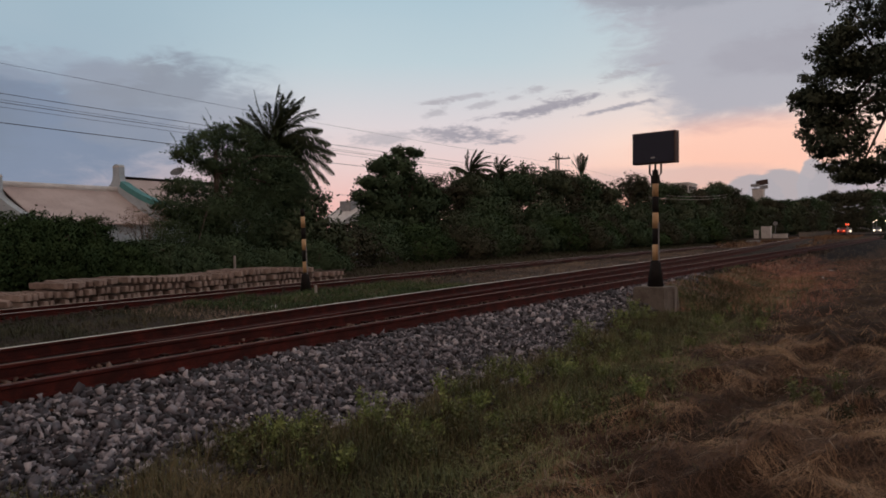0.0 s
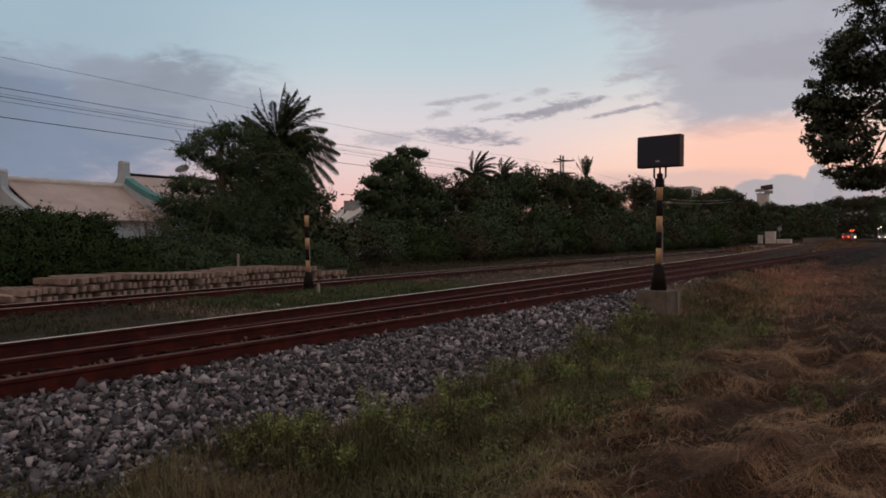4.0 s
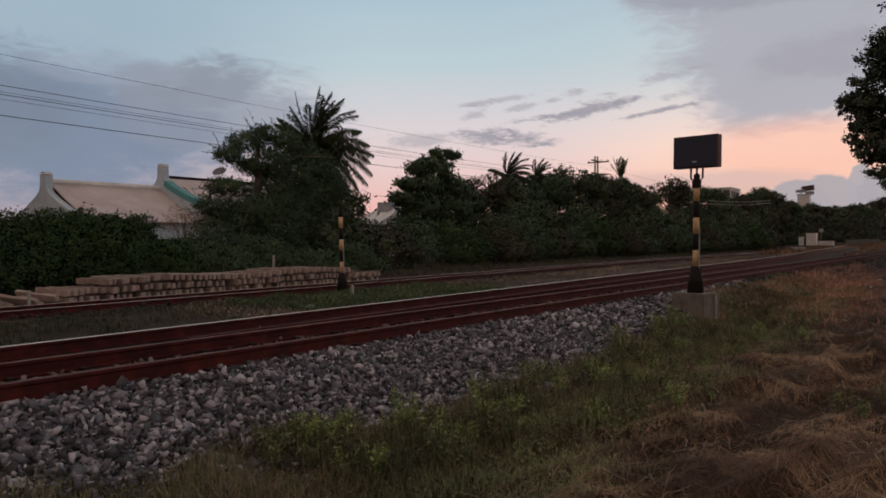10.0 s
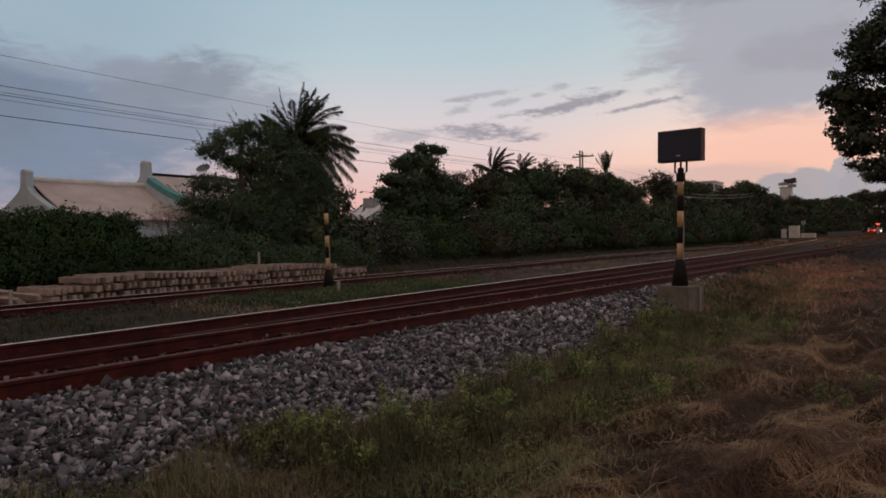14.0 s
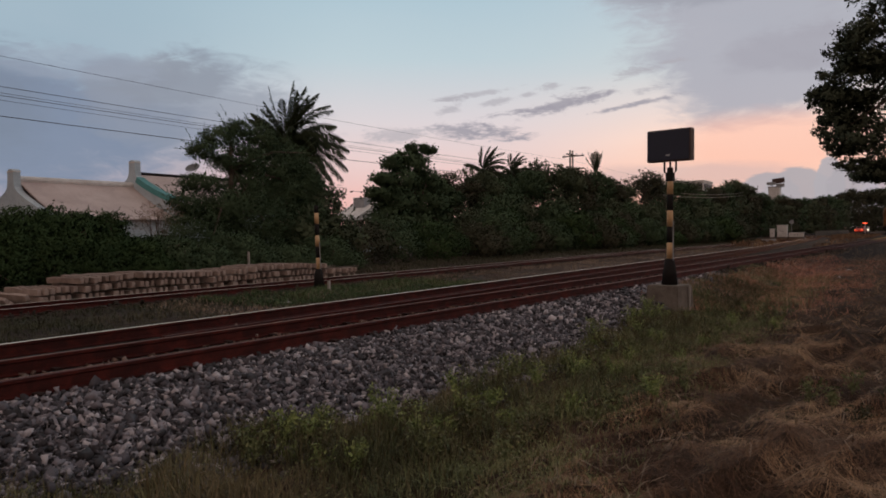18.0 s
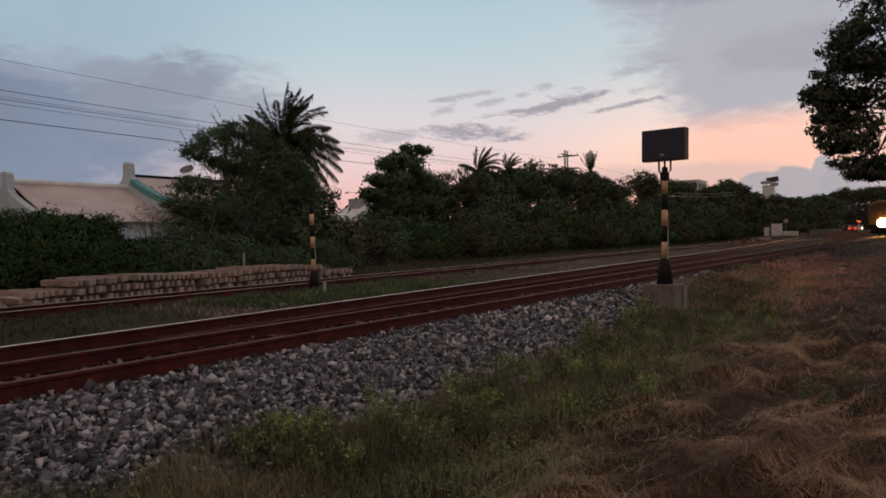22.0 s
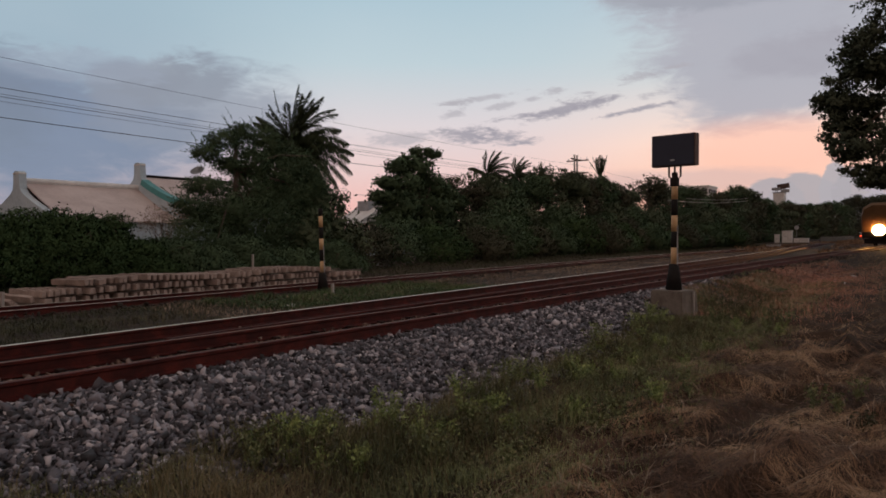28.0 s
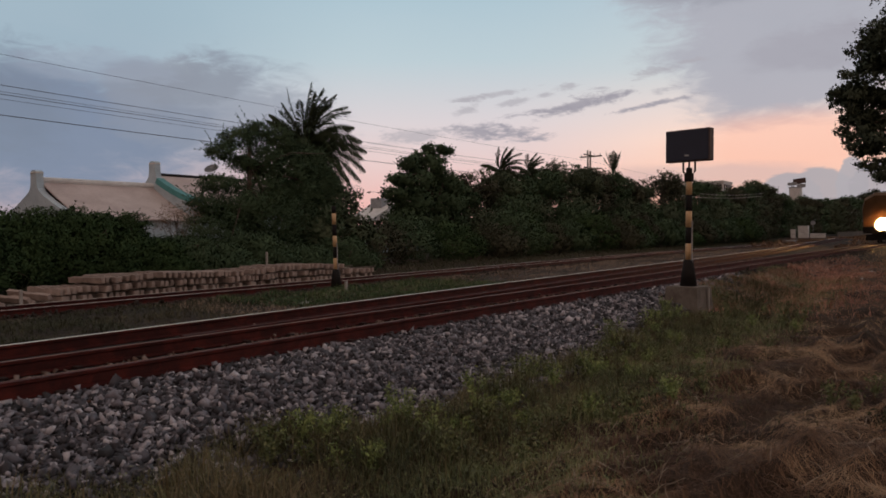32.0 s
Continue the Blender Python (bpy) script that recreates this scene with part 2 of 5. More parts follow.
M_BLACK = surface("black_paint", [(0.010, 0.009, 0.009), (0.020, 0.018, 0.017)], 6, 50, 0.85, spec=0.15, bump=0.1, bump_dist=0.002)
M_BOARD = surface("dark_panel", [(0.009, 0.012, 0.028), (0.014, 0.018, 0.040)], 3, 30, 0.5, bump=0.05, bump_dist=0.001)
M_CASE = surface("brown_casing", [(0.05, 0.03, 0.026), (0.09, 0.055, 0.045)], 5, 40, 0.65, bump=0.1, bump_dist=0.001)
M_GREY = surface("grey_metal", [(0.22, 0.23, 0.24), (0.38, 0.39, 0.40)], 4, 40, 0.5, metal=0.3, bump=0.1, bump_dist=0.002)
M_WHITE = surface("weathered_white_paint", [(0.52, 0.50, 0.48), (0.72, 0.71, 0.69)], 2, 30, 0.7, bump=0.15, bump_dist=0.003)
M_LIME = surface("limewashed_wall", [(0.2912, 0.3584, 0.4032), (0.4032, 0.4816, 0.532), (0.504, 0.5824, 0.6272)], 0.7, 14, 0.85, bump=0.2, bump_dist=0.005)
M_ROOF = surface("pale_roof_sheet", [(0.391, 0.3162, 0.2994), (0.483, 0.4025, 0.3785), (0.575, 0.4945, 0.4689)], 0.6, 12, 0.7, bump=0.2, bump_dist=0.005)
M_TEAL = surface("teal_gable_trim", [(0.045, 0.20, 0.20), (0.085, 0.29, 0.29)], 2, 20, 0.6, bump=0.1, bump_dist=0.003)
M_BARK = surface("bark", [(0.04, 0.03, 0.022), (0.09, 0.07, 0.055), (0.13, 0.105, 0.085)], 3, 18, 0.95, bump=0.8, bump_dist=0.03)
M_WIRE = surface("cable", [(0.05, 0.05, 0.056), (0.08, 0.08, 0.09)], 4, 40, 0.6, bump=0)
M_TAR = surface("worn_asphalt", [(0.035, 0.034, 0.034), (0.07, 0.068, 0.066)], 1.5, 60, 0.9, bump=0.4, bump_dist=0.005)
M_GLASS = surface("dark_glass", [(0.012, 0.013, 0.016), (0.02, 0.022, 0.026)], 2, 20, 0.12, bump=0, spec=0.6)
M_RUBBER = surface("tyre_rubber", [(0.015, 0.015, 0.015), (0.03, 0.03, 0.03)], 8, 60, 0.9, bump=0.2, bump_dist=0.003)
M_RED = surface("red_car_paint", [(0.45, 0.03, 0.02), (0.6, 0.05, 0.03)], 2, 20, 0.35, bump=0, coat=0.6)
# orange-brown body colour stands in for the headlamp's glare over the front
M_LOCO_GLARE = surface("locomotive_glare_paint", [(0.085, 0.046, 0.022), (0.13, 0.072, 0.034)], 1, 20, 0.8, spec=0.1, bump=0.1, bump_dist=0.003)
M_COACH = surface("coach_paint", [(0.20, 0.18, 0.15), (0.33, 0.30, 0.26)], 1, 20, 0.5, bump=0.1, bump_dist=0.003)


def leaf_material(name, stops, rough=0.6, spec=0.25, patch=0.4, scale=0.5):
    mt = bpy.data.materials.new(name)
    mt.use_nodes = True
    N, L, put, m, noise_tex, ramp, mix, smooth = nodes_of(mt.node_tree)
    b = N["Principled BSDF"]
    geo = N.new("ShaderNodeNewGeometry")
    tc = N.new("ShaderNodeTexCoord")
    a = noise_tex(tc.outputs["Object"], scale, 3.0)
    fac = m("ADD", m("MULTIPLY", geo.outputs["Random Per Island"], 1 - patch), m("MULTIPLY", smooth(a, 0.35, 0.65), patch))
    col = ramp(fac, [(i / (len(stops) - 1), c) for i, c in enumerate(stops)])
    L.new(col, b.inputs["Base Color"])
    b.inputs["Roughness"].default_value, b.inputs["Specular IOR Level"].default_value = rough, spec
    return mt


L_DARK = leaf_material("dark_leaves", [(0.0480, 0.0768, 0.0432), (0.0684, 0.1044, 0.0564), (0.0912, 0.1344, 0.0720)], 0.85, 0.05, 0.6, 0.9)
L_BUSH = leaf_material("bush_leaves", [(0.03096, 0.05504, 0.02408), (0.04644, 0.07912, 0.03268), (0.06364, 0.1015, 0.04128)], 0.85, 0.05, 0.75, 0.9)
L_HAZE = leaf_material("great_tree_leaves", [(0.050, 0.062, 0.042), (0.074, 0.088, 0.058), (0.100, 0.116, 0.076)], 0.8, 0.06, 0.5, 0.5)
L_PALM = leaf_material("palm_leaves", [(0.020, 0.030, 0.016), (0.032, 0.045, 0.022), (0.050, 0.060, 0.032)], 0.7, 0.12)
L_OLIVE = leaf_material("olive_leaves", [(0.0600, 0.0744, 0.0480), (0.0840, 0.1056, 0.0636), (0.1104, 0.1344, 0.0768)], 0.85, 0.05, 0.7, 0.6)
L_SCRUB = leaf_material("brown_scrub_leaves", [(0.0492, 0.0506, 0.0345), (0.0706, 0.0736, 0.0483), (0.0984, 0.0966, 0.0644)], 0.85, 0.05, 0.7, 0.5)
L_GRASS = leaf_material("green_grass", [(0.0374, 0.0484, 0.0231), (0.1045, 0.1254, 0.0525), (0.1848, 0.2002, 0.0903), (0.2805, 0.2618, 0.1365)], 0.7, patch=0.5, scale=0.8)
L_WEED = leaf_material("roadside_weeds", [(0.030, 0.038, 0.017), (0.068, 0.068, 0.030), (0.13, 0.11, 0.055), (0.23, 0.18, 0.105)], 0.7, patch=0.5, scale=0.8)
L_DRYDARK = leaf_material("dull_dry_grass", [(0.1183, 0.08212, 0.062), (0.2168, 0.1579, 0.12), (0.3055, 0.2316, 0.175), (0.3942, 0.3053, 0.23)], 0.8, patch=0.6, scale=0.25)
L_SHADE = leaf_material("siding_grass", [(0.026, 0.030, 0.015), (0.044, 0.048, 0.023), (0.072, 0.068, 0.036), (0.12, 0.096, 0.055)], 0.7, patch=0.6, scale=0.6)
L_BANK = leaf_material("fresh_grass_patch", [(0.024, 0.044, 0.016), (0.045, 0.080, 0.026), (0.075, 0.115, 0.040), (0.12, 0.14, 0.06)], 0.7, patch=0.6, scale=0.9)
L_HAY = leaf_material("dry_cut_grass", [(0.045, 0.02346, 0.01349), (0.12, 0.06528, 0.03627), (0.25, 0.1469, 0.08184), (0.52, 0.357, 0.2093)], 0.8, patch=0.6, scale=1.1)
L_RED = leaf_material("reddish_dry_grass", [(0.253, 0.1113, 0.07629), (0.4427, 0.2057, 0.1411), (0.5946, 0.3206, 0.2246)], 0.8)
L_STRAW = leaf_material("pale_straw", [(0.14, 0.10, 0.065), (0.24, 0.175, 0.12), (0.42, 0.33, 0.235)], 0.75)
L_LEAFY = leaf_material("fresh_weed_leaves", [(0.092, 0.1323, 0.0462), (0.207, 0.2645, 0.0935), (0.3565, 0.4025, 0.165)], 0.7, 0.15, 0.5, 3.0)
L_SEED = leaf_material("pale_seed_heads", [(0.24, 0.22, 0.14), (0.34, 0.31, 0.21), (0.45, 0.41, 0.3)], 0.8)


# ================= mesh helpers =================
def holder(name, at=(0, 0, 0), label="", category="", group="", kind="", rz=0.0):
    e = new(name)
    e.empty_display_size = 0.2
    e.matrix_basis = pose(*at, 0, 0, rz)
    return tagged(e, label, category, group, kind)


def as_mesh(name, bm_or_vf, material):
    me = bpy.data.meshes.new(name)
    if isinstance(bm_or_vf, tuple):
        me.from_pydata(*[np.asarray(a).tolist() if not isinstance(a, list) else a for a in (bm_or_vf[0], [], bm_or_vf[1])])
    else:
        bm_or_vf.to_mesh(me)
        bm_or_vf.free()
    me.materials.append(material)
    return me


def part(name, shape, material, parent, label="", m=None, kind=""):
    me = shape if isinstance(shape, bpy.types.Mesh) else as_mesh(name, shape, material)
    ob = new(name, me)
    ob.parent = parent
    if m is not None:
        ob.matrix_basis = m
    return tagged(ob, label, kind=kind)


def box(sx, sy, sz, at=(0, 0, 0), bevel=0.0, bm=None, m=None):
    own = bmesh.new()
    bmesh.ops.create_cube(own, size=1)
    bmesh.ops.scale(own, vec=(sx, sy, sz), verts=own.verts)
    if bevel:
        bmesh.ops.bevel(own, geom=list(own.edges), offset=bevel, segments=2, affect="EDGES", profile=0.5)
    bmesh.ops.translate(own, vec=at, verts=own.verts)
    if m is not None:
        bmesh.ops.transform(own, matrix=m, verts=own.verts)
    return join(bm, own)


def join(bm, own):
    if bm is None:
        return own
    me = bpy.data.meshes.new("tmp")
    own.to_mesh(me)
    own.free()
    bm.from_mesh(me)
    bpy.data.meshes.remove(me)
    return bm


def cyl(r1, r2, h, at=(0, 0, 0), seg=16, m=None, bm=None, bevel=0.0):
    """A closed tapered tube from z 0 to h."""
    own = bmesh.new()
    bmesh.ops.create_cone(own, cap_ends=True, segments=seg, radius1=r1, radius2=r2, depth=h)
    bmesh.ops.translate(own, vec=(0, 0, h / 2), verts=own.verts)
    if bevel:
        rim = [e for e in own.edges if abs(e.verts[0].co.z - e.verts[1].co.z) < 1e-6]
        bmesh.ops.bevel(own, geom=rim, offset=bevel, segments=2, affect="EDGES")
    if m is not None:
        bmesh.ops.transform(own, matrix=m, verts=own.verts)
    bmesh.ops.translate(own, vec=at, verts=own.verts)
    for f in own.faces:
        f.smooth = len(f.verts) == 4
    return join(bm, own)


def sweep(profile, path, close=True):
    """A profile (side, up) swept along points; returns verts, faces."""
    path = [Vector(p) for p in path]
    v, f, k = [], [], len(profile)
    for i, p in enumerate(path):
        d = (path[min(i + 1, len(path) - 1)] - path[max(i - 1, 0)]).normalized()
        s = d.cross(Vector((0, 0, 1))).normalized()
        u = s.cross(d)
        v += [tuple(p + s * a + u * b) for a, b in profile]
    for i in range(len(path) - 1):
        for j in range(k if close else k - 1):
            a, b = i * k + j, i * k + (j + 1) % k
            f.append((a, b, b + k, a + k))
    if close:
        f.append(tuple(range(k))[::-1])
        f.append(tuple((len(path) - 1) * k + j for j in range(k)))
    return v, f


def tube(points, r, seg=6, r2=None):
    pts = [Vector(p) for p in points]
    n, v, f = len(pts), [], []
    for i, p in enumerate(pts):
        d = (pts[min(i + 1, n - 1)] - pts[max(i - 1, 0)]).normalized()
        s = d.orthogonal().normalized() if abs(d.z) > 0.95 else d.cross(Vector((0, 0, 1))).normalized()
        u = s.cross(d)
        rr = r if r2 is None else r + (r2 - r) * i / (n - 1)
        v += [tuple(p + (s * math.cos(2 * math.pi * j / seg) + u * math.sin(2 * math.pi * j / seg)) * rr) for j in range(seg)]
    for i in range(n - 1):
        for j in range(seg):
            a, b = i * seg + j, i * seg + (j + 1) % seg
            f.append((a, b, b + seg, a + seg))
    f.append(tuple(range(seg)))
    f.append(tuple((n - 1) * seg + j for j in range(seg))[::-1])
    return v, f


def merge(*shapes):
    v, f = [], []
    for a, b in shapes:
        n = len(v)
        v += list(a)
        f += [tuple(i + n for i in q) for q in b]
    return v, f


def quick_mesh(name, verts, per, material, normals=None):
    """Many separate faces of `per` corners each, from an array of corners; normals: one for each face."""
    n = len(verts)
    me = bpy.data.meshes.new(name)
    me.vertices.add(n)
    me.vertices.foreach_set("co", np.asarray(verts, np.float32).ravel())
    me.loops.add(n)
    me.loops.foreach_set("vertex_index", np.arange(n, dtype=np.int32))
    me.polygons.add(n // per)
    me.polygons.foreach_set("loop_start", np.arange(0, n, per, dtype=np.int32))
    if normals is not None:
        me.polygons.foreach_set("use_smooth", np.ones(n // per, dtype=bool))
    me.update(calc_edges=True)
    if normals is not None:
        me.normals_split_custom_set_from_vertices(np.repeat(normals, per, 0).tolist())
    me.materials.append(material)
    return me


def unit(a):
    return a / (np.linalg.norm(a, axis=1, keepdims=True) + 1e-9)


def rand_dirs(rng, n):
    d = rng.normal(size=(n, 3))
    return d / np.linalg.norm(d, axis=1, keepdims=True)


def leaf_quads(rng, centres, size, droop=0.3, slim=0.45, along=None, out=None):
    n = len(centres)
    d = rand_dirs(rng, n)
    if along is not None:
        d = d * 0.55 + along
    d[:, 2] -= droop
    d /= np.linalg.norm(d, axis=1, keepdims=True)
    s = np.cross(d, rand_dirs(rng, n))
    s /= np.linalg.norm(s, axis=1, keepdims=True) + 1e-9
    ln = (size * rng.uniform(0.6, 1.35, n))[:, None]
    a, b = centres - d * ln * 0.5, centres + d * ln * 0.5
    if out is not None:
        s = s * np.where((np.cross(s, d) * out).sum(1) < 0, -1.0, 1.0)[:, None]
    mid = centres + np.cross(d, s) * ln * 0.08
    return np.stack([a, mid + s * ln * slim * 0.5, b, mid - s * ln * slim * 0.5], 1).reshape(-1, 3)


def clump_points(rng, blobs, clumps, per, spread):
    """Leaf places: clumps set towards the outside of each blob (x, y, z, rx, ry, rz)."""
    vol = np.array([b[3] * b[4] * b[5] for b in blobs]) ** 0.67
    pick = rng.choice(len(blobs), clumps, p=vol / vol.sum())
    bl = np.array(blobs)[pick]
    r = rng.uniform(0.12, 1.0, clumps) ** 0.45
    c = bl[:, :3] + rand_dirs(rng, clumps) * bl[:, 3:] * r[:, None]
    sp = spread * rng.uniform(0.6, 1.3, clumps)
    off = rng.normal(size=(clumps * per, 3))
    p = np.repeat(c, per, 0) + off * np.repeat(sp, per)[:, None] * (1, 1, 0.7)
    swell = np.repeat(unit((c - bl[:, :3]) / bl[:, 3:]), per, 0)
    out = unit(swell + off * 0.28 + (0, 0, 0.25))
    return p, c, out


def spray_points(rng, blobs, n, per, reach, taper):
    """Leaf places along twigs that stand out of the blobs, with their direction."""
    vol = np.array([b[4] * b[5] for b in blobs])
    bl = np.array(blobs)[rng.choice(len(blobs), n, p=vol / vol.sum())]
    d = rand_dirs(rng, n)
    d[:, 2] = d[:, 2] * 0.7 + 0.35
    d /= np.linalg.norm(d, axis=1, keepdims=True)
    a = bl[:, :3] + d * bl[:, 3:] * 0.55
    e = bl[:, :3] + d * (bl[:, 3:] + reach * rng.uniform(0.35, 1.0, n)[:, None])
    u = np.tile(np.linspace(0, 1, per), n)[:, None]
    p = np.repeat(a, per, 0) * (1 - u) + np.repeat(e, per, 0) * u
    p += rng.normal(size=p.shape) * taper * (1.1 - u)
    return p, np.repeat(d, per, 0), a, e


# ================= ground =================
def lump(x, y, s, seed=0.0):
    return noise.noise(Vector((x * s + seed, y * s - seed, seed)))


def ground_z(x, y):
    """Height of the bare ground."""
    if x > -4.3:
        z = 0.05 * lump(x, y, 0.5) + 0.04 * lump(x, y, 2.2, 4) + 0.045 * lump(x, y, 4.5, 8)
        if x > -2.6 and 1 < y < 40:
            z += 0.12 * max(0.0, math.sin((x * 0.95 - y * 0.30) * 2.6 + 2.6 * lump(x, y, 0.45, 9)) - 0.15) * min(1.0, (x + 2.6)) * (0.75 + 0.8 * lump(x, y, 0.9, 13))
        if x > -2.9 and -1 < y < 40:
            across, along = x * 0.95 - y * 0.30, x * 0.30 + y * 0.95
            z += 0.11 * max(0.0, 1 - 3.2 * abs(lump(across * 1.9, along * 0.75, 1.0, 21))) * min(1.0, x + 2.9) * min(1.0, (y + 1) / 2)
        return z + 0.10 * min(1.0, max(0.0, (-x - 2.4) / 1.8)) * 0.6
    if x > -9.6:
        return -0.02
    t = min(1.0, (-9.6 - x) / 1.0)
    return -0.02 + t * 0.2 + 0.03 * lump(x, y, 0.6, 2)


def spaced(stops):
    out = []
    for (a, b, step) in stops:
        n = max(1, round((b - a) / step))
        out += [a + (b - a) * i / n for i in range(n)]
    return out + [stops[-1][1]]


def build_ground():
    xs = spaced([(-2600, -300, 400), (-300, -60, 40), (-60, -17, 4), (-17, -4.5, 0.5), (-4.5, 5, 0.075), (5, 20, 1), (20, 200, 30), (200, 2600, 400)])
    ys = spaced([(-1500, -100, 300), (-100, -5, 10), (-5, 1, 1), (1, 12, 0.08), (12, 18, 0.3), (18, 60, 1.0), (60, 200, 10), (200, 2800, 260)])
    v = [(x, y, ground_z(x, y)) for y in ys for x in xs]
    w = len(xs)
    f = [(j * w + i, j * w + i + 1, (j + 1) * w + i + 1, (j + 1) * w + i) for j in range(len(ys) - 1) for i in range(w - 1)]
    me = as_mesh("ground", (v, f), M_SOIL)
    for p in me.polygons:
        p.use_smooth = True
    return tagged(new("ground", me), "bare brown soil beside the railway line", "ground", kind="structure")


build_ground()

# ================= tracks =================
RAIL_TOP, FAR_TOP = 0.55, 0.31
RAIL = [(-0.062, 0), (0.062, 0), (0.062, 0.012), (0.012, 0.03), (0.009, 0.10), (0.034, 0.112), (0.034, 0.137), (-0.034, 0.137), (-0.034, 0.112), (-0.009, 0.10), (-0.012, 0.03), (-0.062, 0.012)]
EDGE = [(-0.034, 0.1372), (-0.006, 0.1372), (-0.008, 0.140), (-0.032, 0.140)]
HEAD = [(-0.026, 0.1375), (0.026, 0.1375), (0.02, 0.1405), (-0.02, 0.1405)]


def near_x(y):
    """Middle of the main line."""
    return -6.03 + 0.0475 * y


def branch_x(y):
    """Middle of the track that leaves the main line towards the siding."""
    bend = 0.0011 * (min(y, 50.0) - 28.0) ** 2 if y > 28 else 0.0
    return -6.925 - bend - 0.048 * max(0.0, y - 50.0)


def far_x(y):
    s = min(1.0, max(0.0, (y - 40.0) / 64.0))
    return -14.33 + (3 * s * s - 2 * s ** 3) * 4.28


def line(fx, off, z, ys):
    return [(fx(y) + off, y, z) for y in ys]


YS_NEAR = [-60, -20, 0, 20, 60, 120, 200, 300]
YS_BRANCH = [-60, 0, 28] + [30 + 2 * i for i in range(38)]
YS_FAR = [-60, -20, 10, 30] + [40 + 4 * i for i in range(19)]
GAUGE = 0.475


def bed(name, fx, ys, profile, material, label):
    """Ballast bed: (side, height) rows, laid along the line with an uneven top."""
    v, f, k = [], [], len(profile)
    for y in ys:
        for a, z in profile:
            v.append((fx(y) + a + 0.04 * lump(a * 3, y, 1.3, 3), y, z + 0.025 * lump(a, y, 2.1, 5)))
    for i in range(len(ys) - 1):
        for j in range(k - 1):
            f.append((i * k + j, i * k + j + 1, (i + 1) * k + j + 1, (i + 1) * k + j))
    return tagged(new(name, as_mesh(name, (v, f), material)), label, "ballast", kind="structure")


bed_ys = spaced([(-60, -4, 4), (-4, 24, 0.3), (24, 80, 2), (80, 300, 20)])
NEAR_PROFILE = [(-2.3, 0.2), (-1.75, 0.385), (-1.2, 0.395), (-0.7, 0.402), (0, 0.398), (0.475, 0.405), (0.62, 0.40), (0.95, 0.345), (1.3, 0.25), (1.75, 0.13), (2.35, -0.06)]
NEAR_BED = bed("ballast_near", near_x, bed_ys, [(-3.0, -0.06)] + NEAR_PROFILE, M_BED_SHADE, "raised bank of grey crushed stone ballast under the main line, shade between stones painted on its bed")
BRANCH_BED = bed("ballast_branch", branch_x, spaced([(-60, -4, 4), (-4, 30, 0.5), (30, 106, 2)]), [(-2.2, -0.06), (-1.5, 0.2), (-1.0, 0.38), (0, 0.392), (1.0, 0.38), (1.5, 0.2), (2.2, -0.06)], M_OLDBED, "dirty ballast under the branching track")
FAR_BED = bed("ballast_far", far_x, spaced([(-60, -4, 4), (-4, 40, 0.5), (40, 112, 3)]), [(-2.2, 0.1), (-1.4, 0.15), (0, 0.15), (1.0, 0.16), (1.6, 0.20), (2.3, 0.195), (3.2, 0.20), (4.2, 0.19), (4.9, 0.12)],
              M_OLDBED, "thin dirty ballast under the siding")


def sleeper_mesh(name, material, length=2.0, h=0.19, taper=0.76, wide=1.0):
    bm = bmesh.new()
    half = length / 2
    k = wide
    for x, w, t in ((-half, 0.125, h), (-half * 0.45, 0.125, h), (0, 0.10, h * 0.82), (half * 0.45, 0.125, h), (half, 0.125, h)):
        bm.verts.new((x, -w * k, 0)), bm.verts.new((x, w * k, 0)), bm.verts.new((x, w * k * taper, t)), bm.verts.new((x, -w * k * taper, t))
    bm.verts.ensure_lookup_table()
    for i in range(4):
        for j in range(4):
            bm.faces.new([bm.verts[i * 4 + j], bm.verts[i * 4 + (j + 1) % 4], bm.verts[i * 4 + 4 + (j + 1) % 4], bm.verts[i * 4 + 4 + j]])
    bm.faces.new(bm.verts[:4])
    bm.faces.new(bm.verts[16:])
    bmesh.ops.recalc_face_normals(bm, faces=bm.faces)
    bmesh.ops.bevel(bm, geom=[e for e in bm.edges if abs(e.verts[0].co.x - e.verts[1].co.x) < 1e-6 and abs(e.verts[0].co.x) > half - 0.01], offset=0.012, segments=1, affect="EDGES")
    return as_mesh(name, bm, material)


ME_SLEEPER = sleeper_mesh("sleeper", M_STAINED)
ME_SHORT = sleeper_mesh("sleeper", M_STAINED, 1.7)
ME_STACK = sleeper_mesh("sleeper", M_SOOT, 1.5, 0.138, 0.72, 0.46)
ME_CLIP = as_mesh("clip", box(0.09, 0.06, 0.022, bevel=0.006), M_RUSTDARK)


def rail(name, parent, points, head, head_mat, label):
    r = part(name, sweep(RAIL, points), M_RUST, parent, label)
    part("running_surface", sweep(head, points), head_mat, r, "worn bright rail head")


def track(name, fx, ys, top, heads, label, sleepers, mesh, lift=0.0):
    th = holder(name, (0, 0, 0), label, "railway track", kind="structure")
    for off, (head, hm) in zip((-GAUGE, GAUGE), heads):
        if hm is not None:
            rail("rail", th, line(fx, off, top - 0.14, ys), head, hm, "rust-red steel rail")
    for y in sleepers:
        part("sleeper", mesh, None, th, m=pose(fx(y), y, top - 0.14 - 0.19 + lift))
    return th


NEAR = track("track_near", near_x, YS_NEAR, RAIL_TOP, [(HEAD, M_EDGE), (EDGE, M_EDGE)], "main line with rust-red rails and worn heads", [-4 + 0.6 * i for i in range(130)], ME_SHORT, -0.03)
